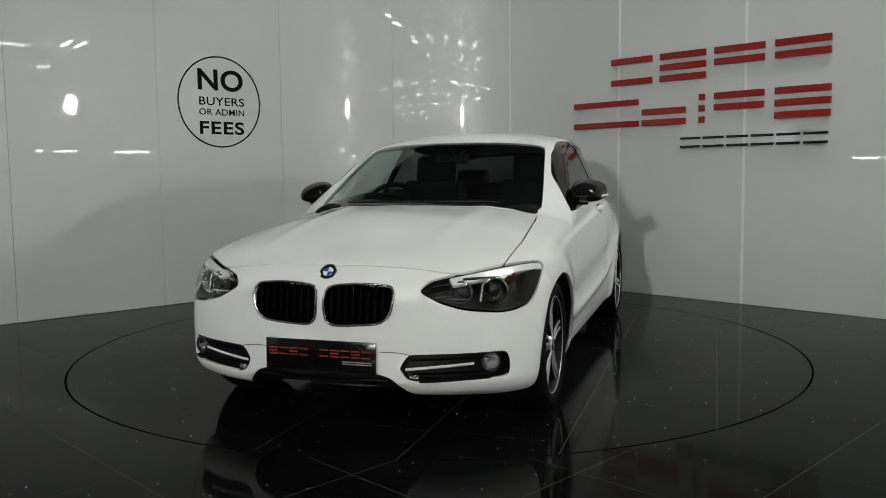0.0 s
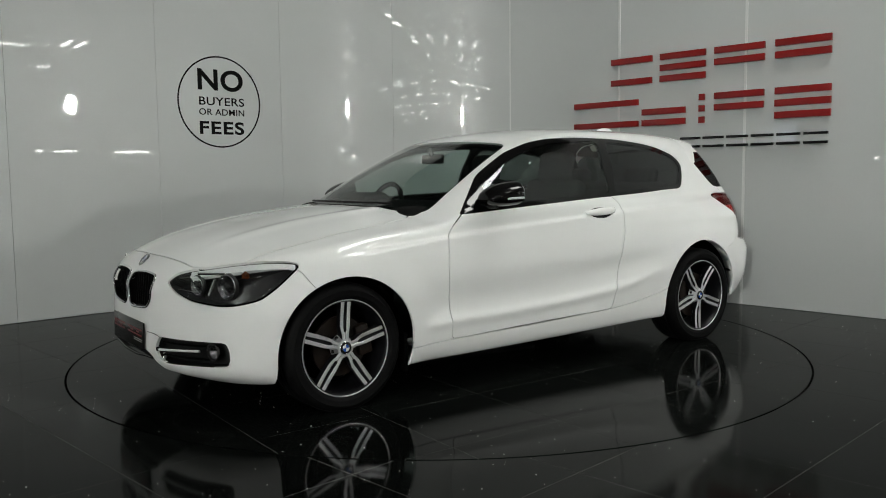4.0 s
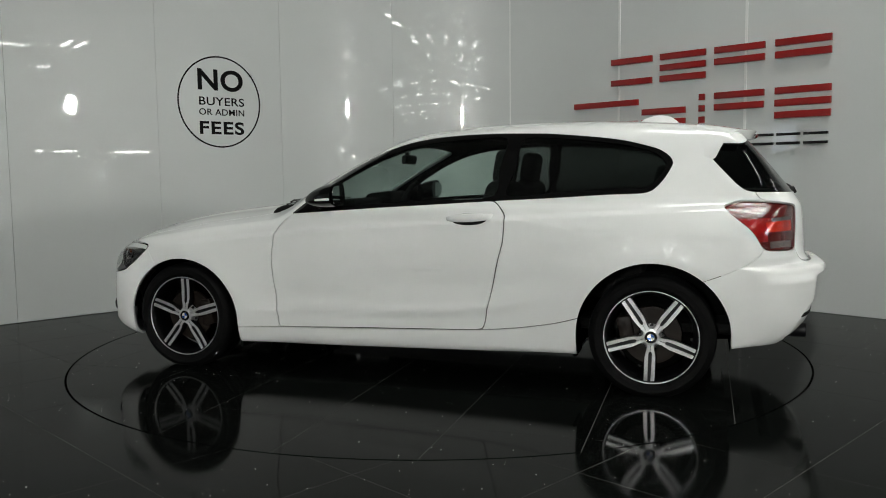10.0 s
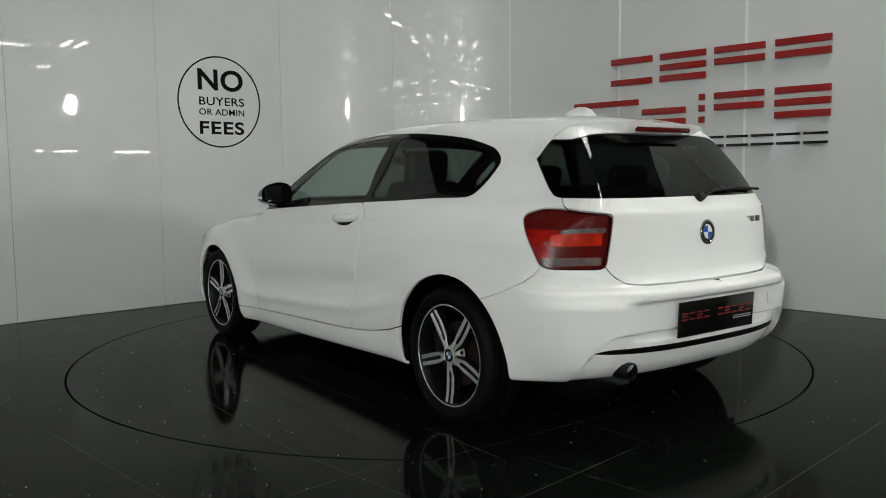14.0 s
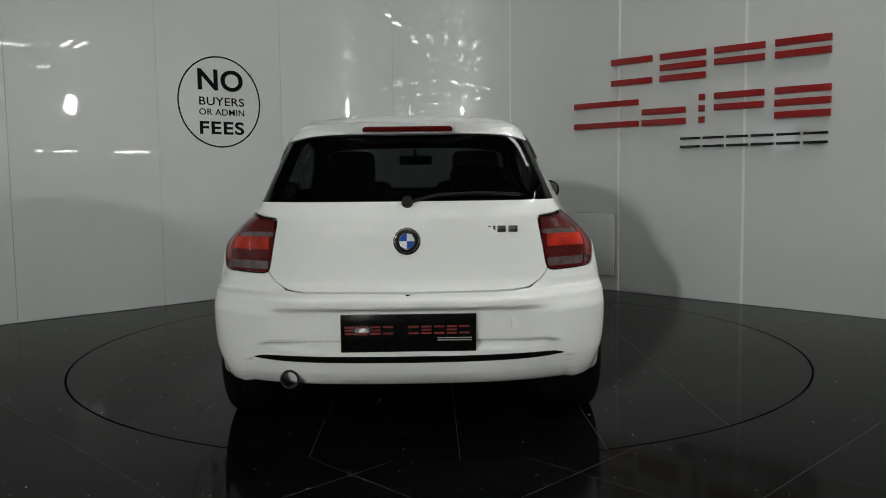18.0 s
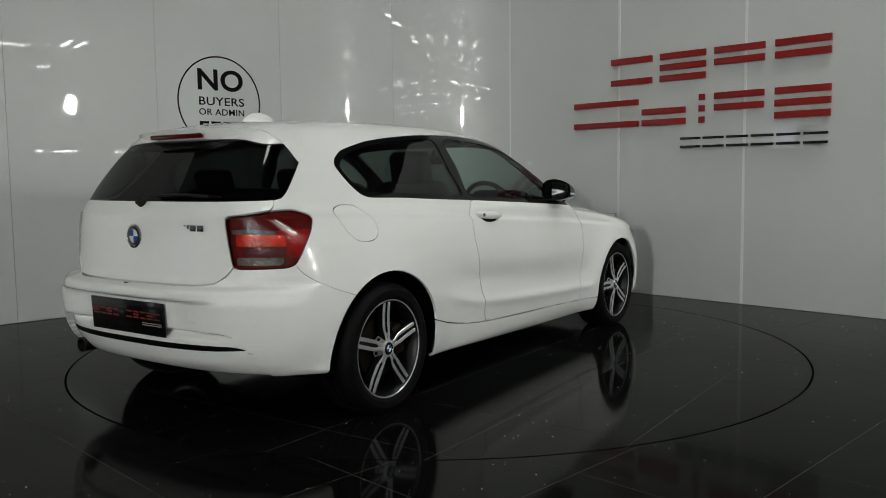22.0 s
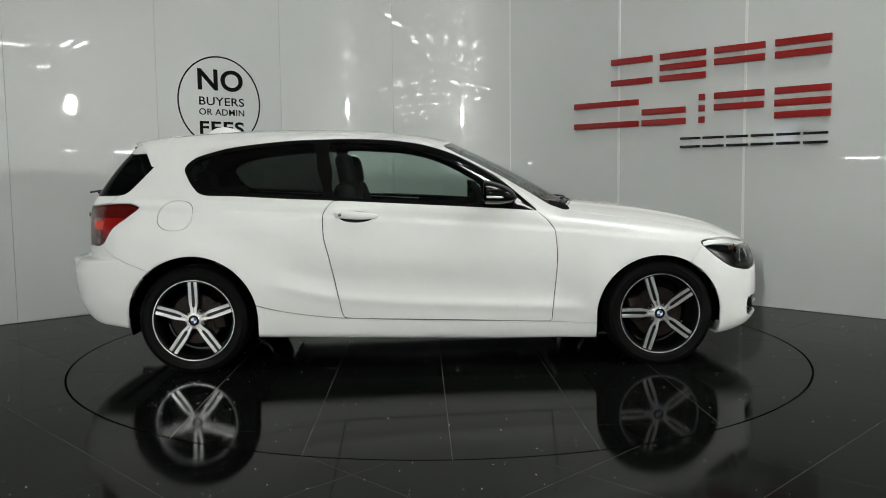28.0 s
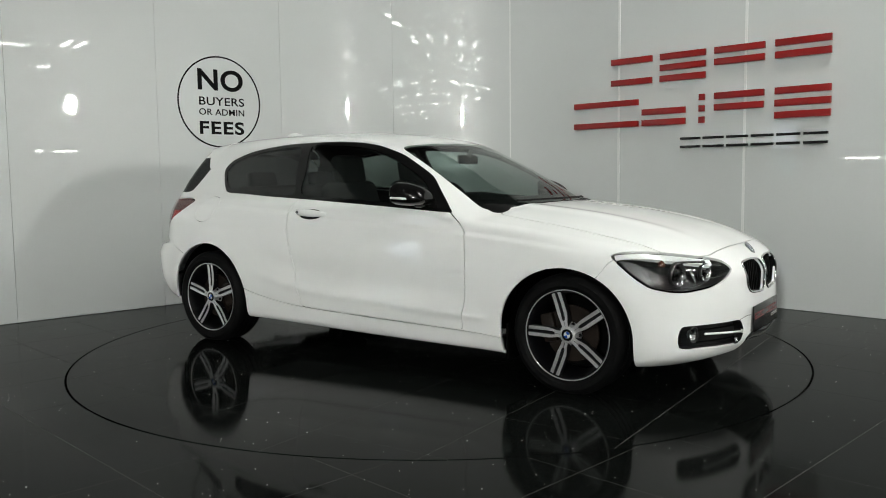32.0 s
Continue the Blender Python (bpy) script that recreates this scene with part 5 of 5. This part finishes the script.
# ---- cabin ----
lining = keep(rest, lambda p: 0.97 - p[:, 2])
skin_part("roof_lining", lining, "LR", INTERIOR, car, "dark roof lining", rim=0, lift=-0.025)
for side, s in SIDES:
    skin_part("door_card", door_inner, side, INTERIOR, car, rim=0, lift=-0.018)
    skin_part("side_lining", keep(left_rest, lambda p: np.maximum(p[:, 2] - 1.08, np.maximum(p[:, 0] + 0.4, -1.9 - p[:, 0]))), side, INTERIOR, car, rim=0, lift=-0.018)
skin_part("gate_lining", gate, "LR", INTERIOR, tailgate, rim=0, lift=-0.03)
part("cabin_floor", box((2.6, 1.40, 0.06), pose(-0.5, 0, 0.33), 0.02), INTERIOR, car)
part("bulkhead", box((0.05, 1.10, 0.46), pose(0.90, 0, 0.58), 0.01), INTERIOR, car)
part("dashboard", box((0.42, 1.36, 0.26), pose(0.66, 0, 0.83, 0, 6, 0), 0.08, 4), INTERIOR, car, "dark dashboard")
part("instrument_hood", box((0.20, 0.36, 0.10), pose(0.52, -0.36, 0.955, 0, 6, 0), 0.04, 3), INTERIOR, car)
ring = [(0.36 + 0.06 * math.sin(a) * -1, -0.36 + 0.185 * math.cos(a), 0.89 + 0.17 * math.sin(a)) for a in (2 * math.pi * i / 40 for i in range(41))]
part("steering_wheel", tube(ring, 0.016, 8), INTERIOR, car, "black steering wheel")
part("rear_view_mirror", box((0.03, 0.22, 0.06), pose(0.22, 0, 1.215, 0, -8, 0), 0.014, 3), PLASTIC, car, "black rear-view mirror")
part("mirror_stalk", tube([(0.225, 0, 1.235), (0.25, 0, 1.28)], 0.015, 8), PLASTIC, car)
for s in (1, -1):
    seat = part("front_seat", box((0.50, 0.50, 0.15), pose(-0.10, s * 0.36, 0.50, 0, -6, 0), 0.06, 4), CLOTH, car, "dark cloth front seat")
    part("backrest", box((0.14, 0.48, 0.62), pose(-0.42, s * 0.36, 0.78, 0, -17, 0), 0.06, 4), CLOTH, seat)
    part("headrest", box((0.10, 0.27, 0.20), pose(-0.50, s * 0.36, 1.155, 0, -10, 0), 0.045, 4), CLOTH, seat)
    for k in (-1, 1):
        part("headrest_post", tube([(-0.495, s * 0.36 + 0.06 * k, 1.00), (-0.498, s * 0.36 + 0.06 * k, 1.10)], 0.006, 8), SATIN, seat)
bench = part("rear_bench", box((0.48, 1.10, 0.16), pose(-1.0, 0, 0.52), 0.06, 4), CLOTH, car, "dark cloth rear bench")
part("backrest", box((0.14, 1.14, 0.56), pose(-1.28, 0, 0.78, 0, -18, 0), 0.05, 4), CLOTH, bench)
for s in (1, -1):
    part("headrest", box((0.08, 0.26, 0.14), pose(-1.37, s * 0.32, 1.085, 0, -14, 0), 0.035, 4), CLOTH, bench)
part("parcel_shelf", box((0.50, 1.05, 0.02), pose(-1.66, 0, 0.96), 0.006), INTERIOR, car)
part("underbody", box((1.75, 1.30, 0.05), pose(0, 0, 0.275), 0.02), SLOT, car)
part("front_tray", box((1.05, 1.05, 0.08), pose(1.42, 0, 0.235), 0.02), SLOT, car)
part("rear_tray", box((1.10, 1.02, 0.08), pose(-1.40, 0, 0.30), 0.02), SLOT, car)


# ---- what moves ----
def motions():
    rows = []
    for k in range(33):
        m = pose(0, 0, 0, 0, 0, TURN_START + TURN_RATE * k)
        rows.append((k, m))
    walk(turntable, rows)
    walk(car, [(t, m @ pose(CAR_X, CAR_Y, 0)) for t, m in rows])


motions()
